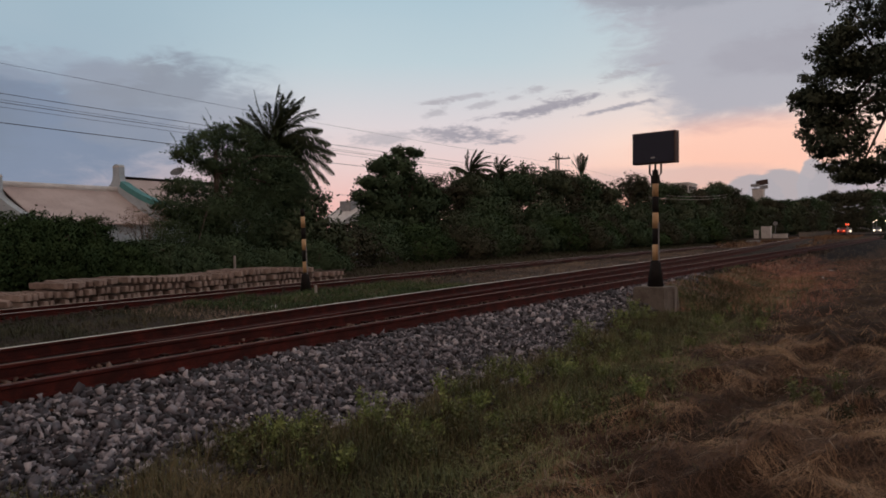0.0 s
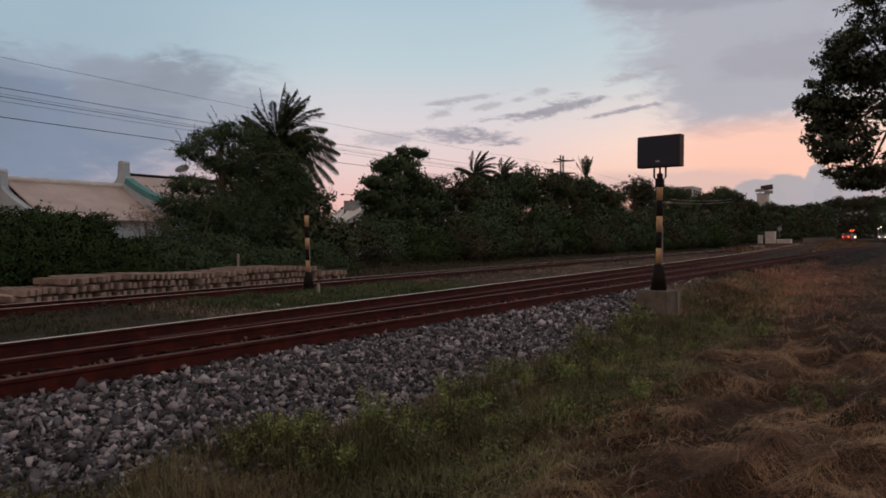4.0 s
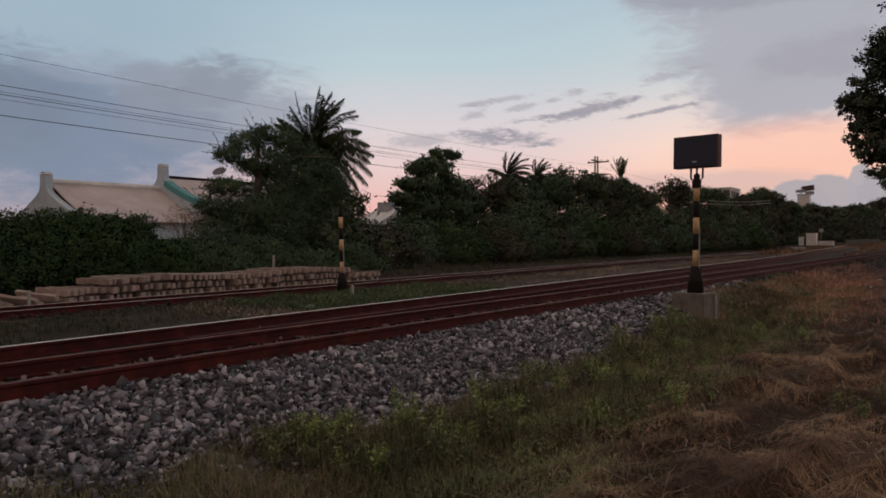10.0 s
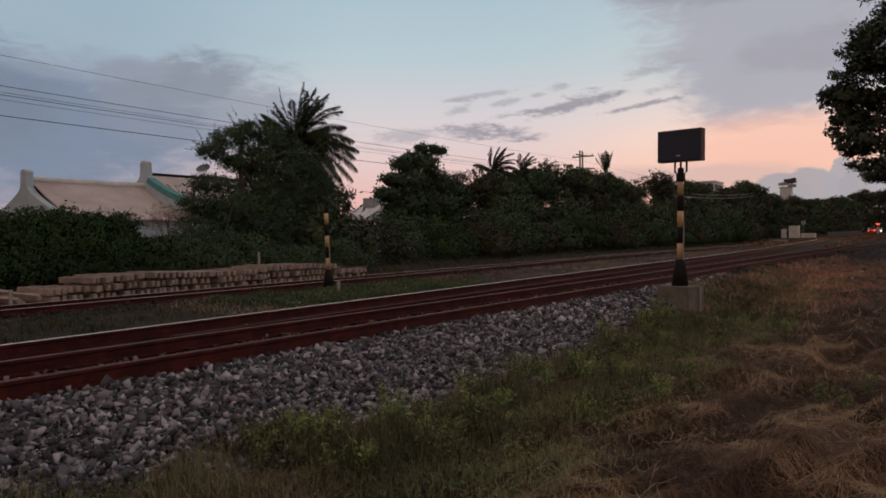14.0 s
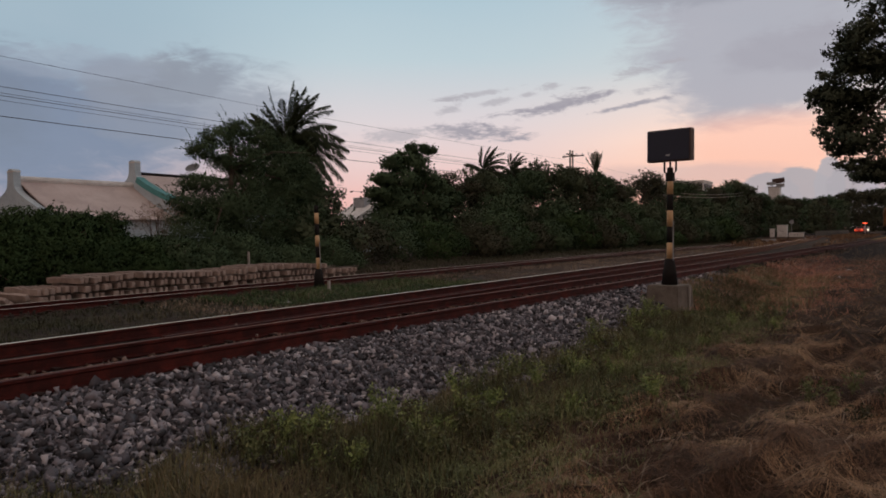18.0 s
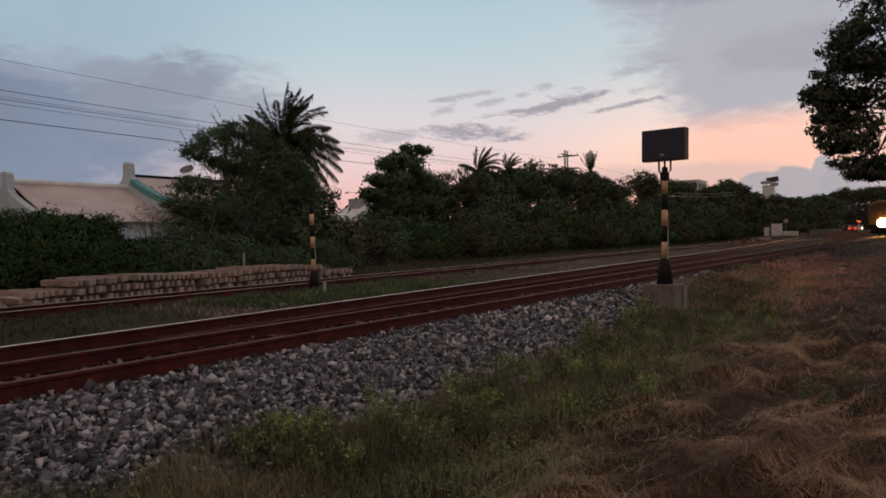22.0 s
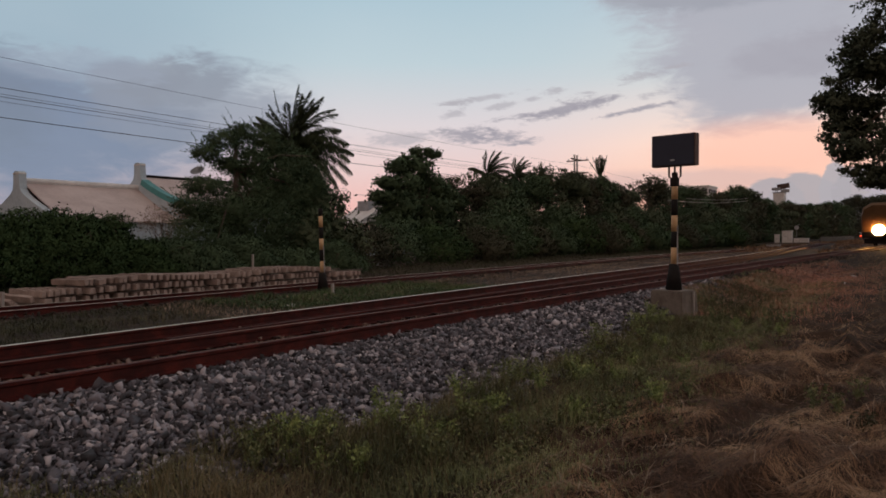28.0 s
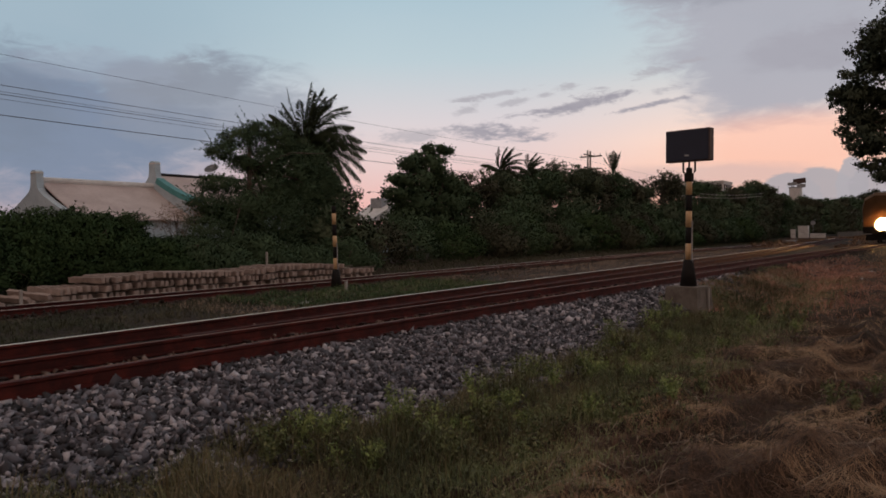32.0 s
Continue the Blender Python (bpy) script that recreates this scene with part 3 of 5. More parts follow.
BRANCH = track("track_branch", branch_x, YS_BRANCH, RAIL_TOP, [(HEAD, M_SHINE), (EDGE, None)], "branching track with a bright worn outer rail", [5.9 + 0.6 * i for i in range(150)], ME_SHORT, -0.034)
# the inner rail of the branch stops at the crossing with the main line
for ys in ([-60, -30, -3], [4.4, 10, 20] + YS_BRANCH[2:]):
    rail("rail", BRANCH, line(branch_x, GAUGE, RAIL_TOP - 0.14, ys), EDGE, M_DULL, "rust-red inner rail beside the crossing")
track("track_far", far_x, YS_FAR, FAR_TOP, [(HEAD, M_PALEHEAD), (HEAD, M_PALEHEAD)], "disused siding with dark rusty rails", [2 + 0.65 * i for i in range(150)], ME_SLEEPER)
for y in [-3.75 + 0.6 * i for i in range(40)]:
    for off in (-GAUGE - 0.1, -GAUGE + 0.1, GAUGE - 0.1, GAUGE + 0.1):
        part("clip", ME_CLIP, None, NEAR, m=pose(near_x(y) + off, y - 0.25, RAIL_TOP - 0.12))


# ================= lineside posts =================
def marker_post(at, with_board, lean=(0, 0), turn=0.0, top=2.72):
    th = holder("signal_post" if with_board else "marker_post", at,
                "banded yellow and black post with dark board on concrete block" if with_board else "yellow and black banded marker post beside the siding", "signal post")
    th.matrix_basis = pose(*at, lean[0], lean[1], turn)
    z0 = 0.58 if with_board else 0.10
    if with_board:
        bm = bmesh.new()
        bmesh.ops.create_cube(bm, size=1)
        for v in bm.verts:
            k = 0.30 if v.co.z > 0 else 0.355
            v.co = Vector((math.copysign(k, v.co.x), math.copysign(k, v.co.y), 0.58 if v.co.z > 0 else -0.15))
        bmesh.ops.bevel(bm, geom=list(bm.edges), offset=0.018, segments=2, affect="EDGES")
        part("concrete_block", bm, M_BLOCK, th, "stained grey concrete footing block")
        part("form_board", box(0.025, 0.04, 0.45, (0.345, 0.1, 0.33), 0.004, m=None), M_CONC, th, "pale strip standing against the block")
    part("foot_casting", cyl(0.155, 0.085, 0.49, (0, 0, z0), 20, bevel=0.012), M_BLACK, th, "flared black foot casting")
    z = z0 + 0.49
    for i in range(5):
        part("band", cyl(0.058, 0.056, 0.2985, (0, 0, z), 20), M_YELLOW if i % 2 == 0 else M_BLACK, th, "yellow band" if i % 2 == 0 else "black band")
        z += 0.30
    part("pole_top", cyl(0.058, 0.056, 0.2, (0, 0, z), 20, bevel=0.01), M_BLACK, th)
    part("conduit", tube([(0.076, -0.02, z0 + 0.4), (0.076, -0.02, z0 + 1.2)], 0.012), M_GREY, th, "thin grey conduit")
    if with_board:
        c = box(0.13, 0.13, 0.16, (0, 0, z + 0.02), 0.012)
        part("clamp", c, M_BLACK, th)
        zb = z + 0.31
        for x in (-0.115, 0.0, 0.115):
            part("bracket", merge(tube([(x * 0.4, 0, z + 0.06), (x, 0, z + 0.13), (x, 0, zb + 0.01)], 0.019)), M_BLACK, th)
        bd = part("board", box(0.86, 0.17, 0.59, (0.0, 0, zb + 0.295), 0.012), M_CASE, th, "brown case of the board")
        part("face", box(0.82, 0.02, 0.55, (0.0, -0.09, zb + 0.295), 0.006), M_BOARD, bd, "blank dark face")
        part("plate", box(0.085, 0.012, 0.03, (0.0, -0.103, zb + 0.11), 0.004), M_GREY, bd, "small grey plate")
    return th


marker_post((-3.80, 13.29, -0.03), True, (0.0, 0.9), -11)
marker_post((-13.2, 13.75, 0.10), False, (0, -1.4), 10)


# ================= sleeper stack beside the siding =================
def sleeper_stack():
    rng = np.random.default_rng(11)
    base, pitch = 0.19, 0.186

    def put(m, label):
        s = new("concrete_sleeper", ME_STACK)
        s.matrix_basis = m
        tagged(s, label, "sleeper", "stacked sleepers")

    y = 7.75
    while y < 18.2:
        rows = 2 if y < 13.0 else 3 if y < 17.0 else 2
        wave = 0.05 * math.sin(y * 1.3 + 1) + 0.02 * math.sin(y * 4.1)
        for r in range(rows):
            if rng.random() < 0.03:
                continue
            put(pose(-16.5 + rng.normal(0, 0.07), y + rng.normal(0, 0.02), base + r * pitch + wave * r / 3, rng.normal(0, 1.6), rng.normal(0, 0.6), rng.normal(0, 0.5)),
                "weathered concrete sleeper stacked beside the siding")
        y += 0.166
    y = 8.7
    while y < 12.8:
        wave = 0.05 * math.sin(y * 1.3 + 1)
        if not 10.05 < y < 10.25:
            put(pose(-16.5 + rng.normal(0, 0.05), y + rng.normal(0, 0.006), base + 2 * pitch + wave * 0.67 + 0.132, 180 + rng.normal(0, 1.5), rng.normal(0, 0.6), rng.normal(0, 0.8)),
                "upturned concrete sleeper on top of the stack")
        y += 0.16
    me = as_mesh("batten", box(0.06, 2.6, 0.036, bevel=0.003), M_OLDWOOD)
    for r in range(3):
        for x in (-15.95, -17.05):
            for k in range(4):
                if r > 0 and k < 2 or r == 2:
                    continue
                b = new("timber_batten", me)
                yy = 8.6 + 2.45 * k + 1.3
                b.matrix_basis = pose(x, yy, base + 0.14 + r * pitch + 0.022 + 0.05 * math.sin(yy * 1.3 + 1) * r / 3, 0, 0, rng.normal(0, 0.6))
                tagged(b, "thin timber batten between layers of stacked sleepers", "batten", "stack battens")
    for y, a, z in ((7.5, 25, 0.30), (7.25, -30, 0.2), (7.0, 40, 0.28), (6.7, -20, 0.18), (6.35, 15, 0.26), (5.95, -35, 0.2), (5.5, 20, 0.2), (5.1, -15, 0.2)):
        put(pose(-16.6 + 0.1 * math.sin(a), y, z, a, 3, a * 0.3), "concrete sleeper tumbled at the end of the stack")


sleeper_stack()


# ================= trees and shrubs =================
def limbs_to(rng, base, top, tips, r0):
    """Tapered trunk and limbs."""
    b, t = Vector(base), Vector(top)
    trunk = [b.lerp(t, i / 6) + Vector((rng.normal(0, 0.05), rng.normal(0, 0.05), 0)) * (0 if i == 0 else 1) for i in range(7)]
    shapes = [tube(trunk, r0, 8, r0 * 0.45)]
    for tip in tips:
        k = int(rng.integers(2, 6))
        a, c = trunk[k], Vector(tip)
        midp = a.lerp(c, 0.5) + Vector((rng.normal(0, 0.2), rng.normal(0, 0.2), 0.3))
        shapes.append(tube([a, a.lerp(midp, 0.5), midp, midp.lerp(c, 0.5), c], r0 * 0.42, 5, r0 * 0.08))
    return merge(*shapes)


def tree(at, blobs, clumps, per, spread, leaf, mat, label, seed, r0=0.16, name="tree", droop=0.3, fork=0.5, slim=0.45, sprigs=0, sprays=0, reach=0.5, split=0):
    rng = np.random.default_rng(seed)
    blobs = list(blobs)
    if split:
        dirs = rand_dirs(rng, split * len(blobs))
        blobs = [(*[b[i] + 0.66 * d[i] * b[i + 3] for i in range(3)], b[3] * 0.30, b[4] * 0.30, b[5] * 0.36) for b, d in zip(blobs * split, dirs)]
    own = list(blobs)
    for _ in range(sprigs):
        b = own[int(rng.integers(len(own)))]
        d = rand_dirs(rng, 1)[0]
        d[2] = abs(d[2]) * 1.2 + 0.1
        r = rng.uniform(0.95, 1.25)
        s = rng.uniform(0.10, 0.2) * (b[4] + b[5])
        blobs.append((b[0] + d[0] * b[3] * r, b[1] + d[1] * b[4] * r, b[2] + d[2] * b[5] * r, s * 0.6, s * 0.6, s))
    th = holder(name, at, label, "tree" if name != "shrub" else "shrub")
    pts, cl, out = clump_points(rng, blobs, clumps, per, spread)
    pts[:, 2] = np.maximum(pts[:, 2], 0.05)
    part("crown", quick_mesh("crown", leaf_quads(rng, pts, leaf, droop, slim, None, out), 4, mat, out), mat, th)
    if sprays:
        sp, along, a, e = spray_points(rng, own, sprays, 20, reach, 0.05)
        part("twig_growth", quick_mesh("twig_growth", leaf_quads(rng, sp, leaf * 1.0, 0.0, slim * 0.8, along), 4, mat), mat, th, kind="stuff")
    top = max(blobs, key=lambda b: b[2])
    tips = [tuple(cl[i]) for i in rng.choice(len(cl), min(len(cl), 18), replace=False)]
    part("trunk", limbs_to(rng, (0, 0, -0.1), (top[0] * fork, top[1] * fork, top[2] * 0.9), tips, r0), M_BARK, th)
    return th


def palm(at, height, fronds, length, seed, label, lean=(0.3, 0.2), wind=(0.35, 0.0), r0=0.15, leaflets=34, span=2.1, broad=0.03, extra=(), stiff=1.0):
    rng = np.random.default_rng(seed)
    th = holder("palm_tree", at, label, "palm tree")
    top = Vector((lean[0], lean[1], height))
    pts = [Vector((lean[0] * (i / 8) ** 1.6, lean[1] * (i / 8) ** 1.6, height * i / 8)) for i in range(9)]
    part("trunk", tube([(0, 0, -0.1)] + pts[1:], r0 * 1.25, 10, r0 * 0.7), M_BARK, th)
    spec = [(137.5 * k + rng.uniform(-18, 18), math.degrees(1.5 - span * k / fronds) + rng.uniform(-7, 7), length * rng.uniform(0.8, 1.1)) for k in range(fronds)] + list(extra)
    for az, up, L, *own in spec:
        az, up = radians(az), radians(up)
        d = Vector((math.cos(az) * math.cos(up), math.sin(az) * math.cos(up), math.sin(up)))
        p, spine = top.copy(), [top.copy()]
        n, sag = 12, own[0] if own else rng.uniform(0.9, 1.8) * (0.5 if up > 0.95 else 1.0) * stiff
        for i in range(n):
            d = (d + Vector((wind[0] * 0.09, wind[1] * 0.09, -(0.085 + 0.11 * i / n) * sag))).normalized()
            p = p + d * (L / n)
            spine.append(p.copy())
        quads = []
        for j in range(leaflets):
            u = 0.12 + 0.88 * j / (leaflets - 1)
            i = min(n - 1, int(u * n))
            c = spine[i].lerp(spine[i + 1], u * n - i)
            t = (spine[i + 1] - spine[i]).normalized()
            side = t.cross(Vector((0, 0, 1))).normalized()
            ll = L * (0.23 if up < 0.95 else 0.17) * min(1.0, 0.3 + 4.0 * (1 - u)) * min(1.0, 0.35 + 2.6 * u) * rng.uniform(0.75, 1.15)
            for sgn in (-1, 1):
                dv = (side * sgn * rng.uniform(0.35, 0.75) + t * (0.45 if up < 0.95 else 0.95) + Vector((wind[0] * 0.4, wind[1] * 0.4, (-1.0 if up < 0.95 else -0.45) + rng.normal(0, 0.25)))).normalized()
                w = t * broad
                e = c + dv * ll
                mid = c + dv * ll * 0.5 + Vector((0, 0, 0.03))
                quads += [c - w * 0.4, mid - w, e, mid + w]
        fr = part("frond", quick_mesh("frond", np.array([tuple(q) for q in quads]), 4, L_PALM), L_PALM, th)
        part("rachis", tube(spine, 0.022, 4, 0.005), L_PALM, fr)
    return th


# dark feathery tree beside the tall palm
tree((-22.0, 17.9, 0.15), [(0, -1.1, 4.7, 0.7, 0.55, 0.35), (0, -0.3, 5.25, 0.8, 0.7, 0.4), (0, 0.5, 5.55, 0.8, 0.6, 0.45), (0, 0.9, 4.5, 1.0, 0.8, 0.7), (0, 1.8, 5.4, 0.8, 0.6, 0.7),
      (0, -0.1, 4.3, 0.7, 0.5, 0.3), (0, 0.9, 3.5, 0.9, 0.9, 0.8), (0, 2.5, 4.1, 1.1, 1.2, 1.1), (0, 4.0, 3.6, 1.1, 1.1, 1.1), (0, -1.2, 3.45, 0.8, 0.8, 0.35), (0, -1.9, 2.7, 0.8, 0.5, 0.45),
      (0.2, -0.3, 2.6, 1.1, 1.2, 0.7), (0.3, 1.2, 2.1, 1.3, 2.4, 1.3), (0.3, 3.8, 2.0, 1.2, 1.2, 1.3), (0.2, -1.6, 1.5, 1.1, 1.1, 1.2), (0.3, 1.3, 1.0, 1.3, 2.8, 1.0), (0, 3.4, 4.6, 0.9, 0.8, 0.8), (0, 4.2, 3.9, 0.8, 0.7, 0.8), (0.2, 5.1, 2.0, 0.8, 0.5, 0.3), (0, 2.6, 3.2, 1.0, 1.6, 1.0)],
     7600, 16, 0.09, 0.105, L_DARK, "dark feathery tree behind the sleeper stack", 5, 0.17, slim=0.34, sprays=800, reach=0.75)
palm((-24.0, 23.6, 0.15), 5.95, 26, 1.75, 21, "tall coconut palm with wind-blown fronds", (-0.3, -0.22), (0.22, 0.17), 0.17, 120, 2.3, 0.018,
     [(225, 87, 2.7, 0.1), (222, 64, 2.55, 0.08), (50, 84, 2.6, 0.35), (40, 76, 2.65, 0.55), (55, 66, 2.7, 0.65), (30, 58, 2.6, 0.6), (135, 80, 2.4, 0.3), (315, 78, 2.3, 0.35), (100, 70, 2.3, 0.4), (0, 68, 2.2, 0.5),
      (225, 42, 2.0, 0.5), (215, 28, 1.9, 0.7), (240, 55, 1.8, 0.5), (45, 36, 2.8, 0.8), (52, 20, 3.0, 0.65), (38, 14, 2.9, 0.75), (48, -12, 3.2, 0.75), (60, -25, 3.0, 0.7), (25, -20, 2.9, 0.8), (45, -38, 2.8, 0.7), (70, 5, 2.4, 1.1), (15, 40, 2.2, 1.0),
      (225, 8, 2.1, 0.8), (230, -20, 2.2, 0.8), (210, -40, 2.2, 0.6), (135, 45, 2.0, 0.9), (315, 45, 2.0, 0.9), (135, 10, 2.2, 0.9), (315, 10, 2.2, 0.9), (315, -30, 2.2, 0.7), (90, -50, 2.4, 0.5), (0, -50, 2.3, 0.5), (40, -58, 2.6, 0.4), (270, -45, 2.2, 0.5), (50, -50, 3.0, 0.6), (42, -66, 2.9, 0.3), (30, -45, 2.9, 0.6), (48, 4, 3.2, 0.8), (75, -65, 2.6, 0.3),
      (228, 58, 2.0, 0.3), (218, 48, 2.1, 0.5), (45, 48, 2.5, 0.7), (60, 74, 2.2, 0.5), (20, 80, 2.3, 0.5)])
# low spreading shrubs at the foot of the palm
tree((-21.3, 22.8, 0.15), [(0, 0, 1.6, 1.0, 1.6, 1.1), (0, 1.4, 1.3, 0.9, 1.0, 0.9), (0.2, -1.6, 1.5, 1.0, 1.4, 1.2), (-0.5, 0.0, 2.8, 1.0, 1.5, 1.0)], 500, 14, 0.16, 0.2, L_OLIVE, "spreading shrub below the palm", 6, 0.07, "shrub")

# hedge of bushes in front of the pale building
HEDGE = [(-19.7, 7.2, 2.1, 1.5, 31), (-19.9, 8.7, 2.35, 1.2, 40), (-19.8, 9.6, 2.5, 1.1, 32), (-19.6, 10.5, 2.45, 0.95, 33), (-19.6, 11.4, 2.28, 0.75, 42), (-19.4, 12.4, 1.62, 0.9, 34), (-19.3, 13.6, 1.6, 0.9, 41), (-19.2, 14.6, 1.35, 1.0, 35),
         (-19.8, 5.6, 2.0, 1.6, 36), (-19.3, 16.2, 1.7, 1.1, 37), (-19.0, 18.2, 1.15, 1.2, 38), (-18.9, 20.2, 1.45, 1.1, 39)]
for x, y, h, r, sd in HEDGE:
    tree((x, y, 0.15), [(0, 0, h * 0.45, r, r * 0.95, h * 0.45), (0.3, 0.4, h * 0.3, r * 0.9, r, h * 0.32), (-0.2, -0.3, h * 0.72, r * 0.6, r * 0.65, h * 0.24), (0.1, 0.3, h * 0.68, r * 0.5, r * 0.55, h * 0.25)],
         1250, 16, 0.085, 0.075, L_BUSH if y < 13 else L_DARK, "dense leafy bush of the overgrown lineside hedge", sd, 0.06, "shrub", fork=0.2, slim=0.55, sprays=30, reach=0.2)
# drooping branch tips over the lower part of the hedge
tree((-19.5, 11.75, 0.15), [(0, 0, 2.12, 0.3, 0.42, 0.10), (0, 0.25, 1.86, 0.3, 0.4, 0.09), (0, -0.2, 1.9, 0.4, 0.4, 0.2)], 150, 12, 0.05, 0.07, L_BUSH, "layered bush with flat leafy sprays", 43, 0.04, "shrub", fork=0.2, slim=0.4, sprays=26, reach=0.35)

# half-bare brown shrub before the house wall
tree((-20.9, 14.1, 0.15), [(0, 0, 1.9, 0.5, 0.6, 0.6), (0, 0.3, 2.3, 0.4, 0.45, 0.35), (0, -0.35, 2.1, 0.4, 0.45, 0.4)], 75, 9, 0.09, 0.05, L_DRYDARK, "half-bare brown shrub before the house wall", 9, 0.03, "shrub", fork=0.3, sprays=40, reach=0.3)

# broad round-leaved tree
tree((-26.0, 35.6, 0.15), [(0, -1.0, 6.2, 0.7, 0.75, 0.42), (0, 0.6, 6.85, 0.8, 0.9, 0.36), (0, 1.7, 6.85, 0.6, 0.6, 0.26), (0, -2.1, 5.75, 0.7, 0.65, 0.5), (0, 0.1, 5.7, 1.2, 1.3, 0.75),
      (0, -3.0, 4.75, 0.9, 0.75, 0.42), (0, -1.4, 4.7, 1.2, 1.2, 0.8), (0, 1.3, 4.8, 1.3, 1.2, 0.8), (0, -3.6, 3.9, 0.9, 0.6, 0.4), (0, 2.6, 4.3, 1.2, 1.1, 0.6), (0, -1.9, 3.5, 1.4, 1.5, 0.9),
      (0, 1.3, 3.4, 1.6, 2.0, 1.1), (0, 3.9, 3.8, 1.2, 0.9, 0.7), (0, -2.4, 1.9, 1.6, 1.8, 1.4), (0, 1.6, 1.8, 1.8, 3.0, 1.5)],
     3300, 14, 0.12, 0.155, L_DARK, "broad-leaved tree with layered dark crown", 8, 0.2, slim=0.75)

# further palms and trees along the line
palm((-28.0, 46.9, 0.15), 6.3, 26, 1.5, 22, "coconut palm rising over the lineside trees", (0.35, 0.2), (0.55, 0.4), 0.15, 90, 2.6, 0.024,
     [(31, 86, 2.2, 0.3), (40, 74, 2.3, 0.6), (20, 62, 2.3, 0.8), (211, 82, 2.0, 0.2), (211, 66, 1.9, 0.4), (121, 72, 2.0, 0.5), (301, 74, 2.0, 0.5), (31, 45, 2.2, 0.9), (45, 25, 2.2, 1.0), (15, 10, 2.1, 0.9), (31, -20, 2.0, 0.8),
      (211, 40, 1.7, 0.8), (211, -40, 1.7, 0.6), (60, 60, 2.0, 0.8), (0, 55, 2.0, 0.8)])
palm((-28.0, 52.6, 0.15), 6.55, 34, 1.8, 23, "smaller coconut palm among the trees", (0.0, 0.0), (0.55, 0.45), 0.14, 84, 2.3, 0.022)
palm((-26.0, 65.9, 0.15), 7.3, 13, 2.1, 24, "palm with upright ragged fronds", (0, 0.2), (0.05, 0.05), 0.14, 54, 0.4, 0.024, stiff=0.2)
FAR_TREES = [(-27.4, 46.8, 6.5, 1.5, 73), (-27.4, 52.6, 6.7, 1.4, 74), (-26, 66.2, 7.9, 1.7, 75), (-27, 41.3, 6.1, 2.2, 41), (-27, 44.5, 6.5, 2.2, 40), (-26.5, 48.0, 6.4, 2.4, 42), (-26, 51.5, 7.0, 2.0, 66), (-26, 54.5, 8.1, 2.0, 43), (-26, 57.6, 8.1, 2.2, 67), (-26, 61.0, 7.9, 2.4, 44), (-26, 64.8, 7.8, 2.4, 45), (-26, 68.6, 7.4, 2.2, 68), (-26.2, 70.4, 6.6, 1.9, 76),
             (-25.5, 72.0, 6.7, 2.4, 46), (-24.5, 77.0, 8.5, 3.0, 47), (-24, 83.5, 8.3, 3.0, 48), (-24, 90.0, 8.2, 3.0, 49), (-24, 95.5, 7.0, 2.6, 69), (-24, 102.0, 8.0, 3.2, 50), (-24, 109.0, 9.0, 3.4, 51), (-24, 117.0, 9.9, 3.8, 52), (-24, 126, 9.5, 3.8, 53),
             (-24, 134, 9.0, 3.6, 54), (-24, 143, 7.7, 3.6, 70), (-24, 155, 7.8, 4.2, 55), (-24, 169, 9.0, 4.5, 56), (-24, 181, 10.0, 4.6, 57), (-23, 206, 9.6, 5.0, 58), (-23, 226, 10.9, 6.0, 59), (-24, 259, 13.2, 7.0, 60), (-24, 292, 13.4, 7.0, 61),
             (-22, 330, 17.6, 8.0, 71), (-17, 320, 18.2, 8.0, 65), (-14, 350, 19.5, 8.1, 62), (-12, 395, 22, 9, 72), (-8, 455, 25, 10, 63), (-2, 505, 27, 11, 64)]
for x, y, h, r, sd in FAR_TREES:
    rr = random.Random(sd)
    blobs = [(0, 0, h * 0.5, r * 0.9, r, h * 0.33), (0, 0, h * 0.2, r * 0.9, r, h * 0.22)]
    for i in range(11):
        a, q = rr.uniform(0, 6.28), rr.uniform(0.2, 0.85)
        rz = h * rr.uniform(0.07, 0.13)
        top = h * (1 - 0.28 * q * q) * rr.uniform(0.9, 1.0) - rz
        w = r * rr.uniform(0.26, 0.42)
        blobs.append((math.cos(a) * r * q, math.sin(a) * r * q, top, w, w, rz))
    tree((x, y, 0.15), blobs, 900, 13, 0.05 * r + 0.04, 0.085 + y * 0.0013, (L_DARK, L_OLIVE, L_SCRUB)[sd % 3], "leafy tree in the dark belt along the railway", sd, 0.2, fork=0.3, slim=0.7)

# undergrowth along the foot of the belt
for k in range(26):
    y = 21.5 + k * 2.9 + (k * 37 % 10) * 0.1
    h = 1.3 + (0.4 if k < 4 else 0.9) * abs(math.sin(k * 2.3))
    r = 1.5 + 0.5 * abs(math.sin(k * 1.7))
    x = -20.6 - 0.8 * math.sin(k * 1.1) + min(3.0, max(0, (y - 40) * 0.06))
    tree((x, y, 0.15), [(0, 0, h * 0.5, r * 0.8, r, h * 0.5), (-0.8, 0.4, h * 0.9, r * 0.8, r, h * 0.5)], 520, 13, 0.14, 0.085 + y * 0.0009, (L_BUSH, L_SCRUB, L_DARK)[k % 3],
         "dark scrub at the foot of the trees", 100 + k, 0.05, "shrub", fork=0.2, slim=0.6)

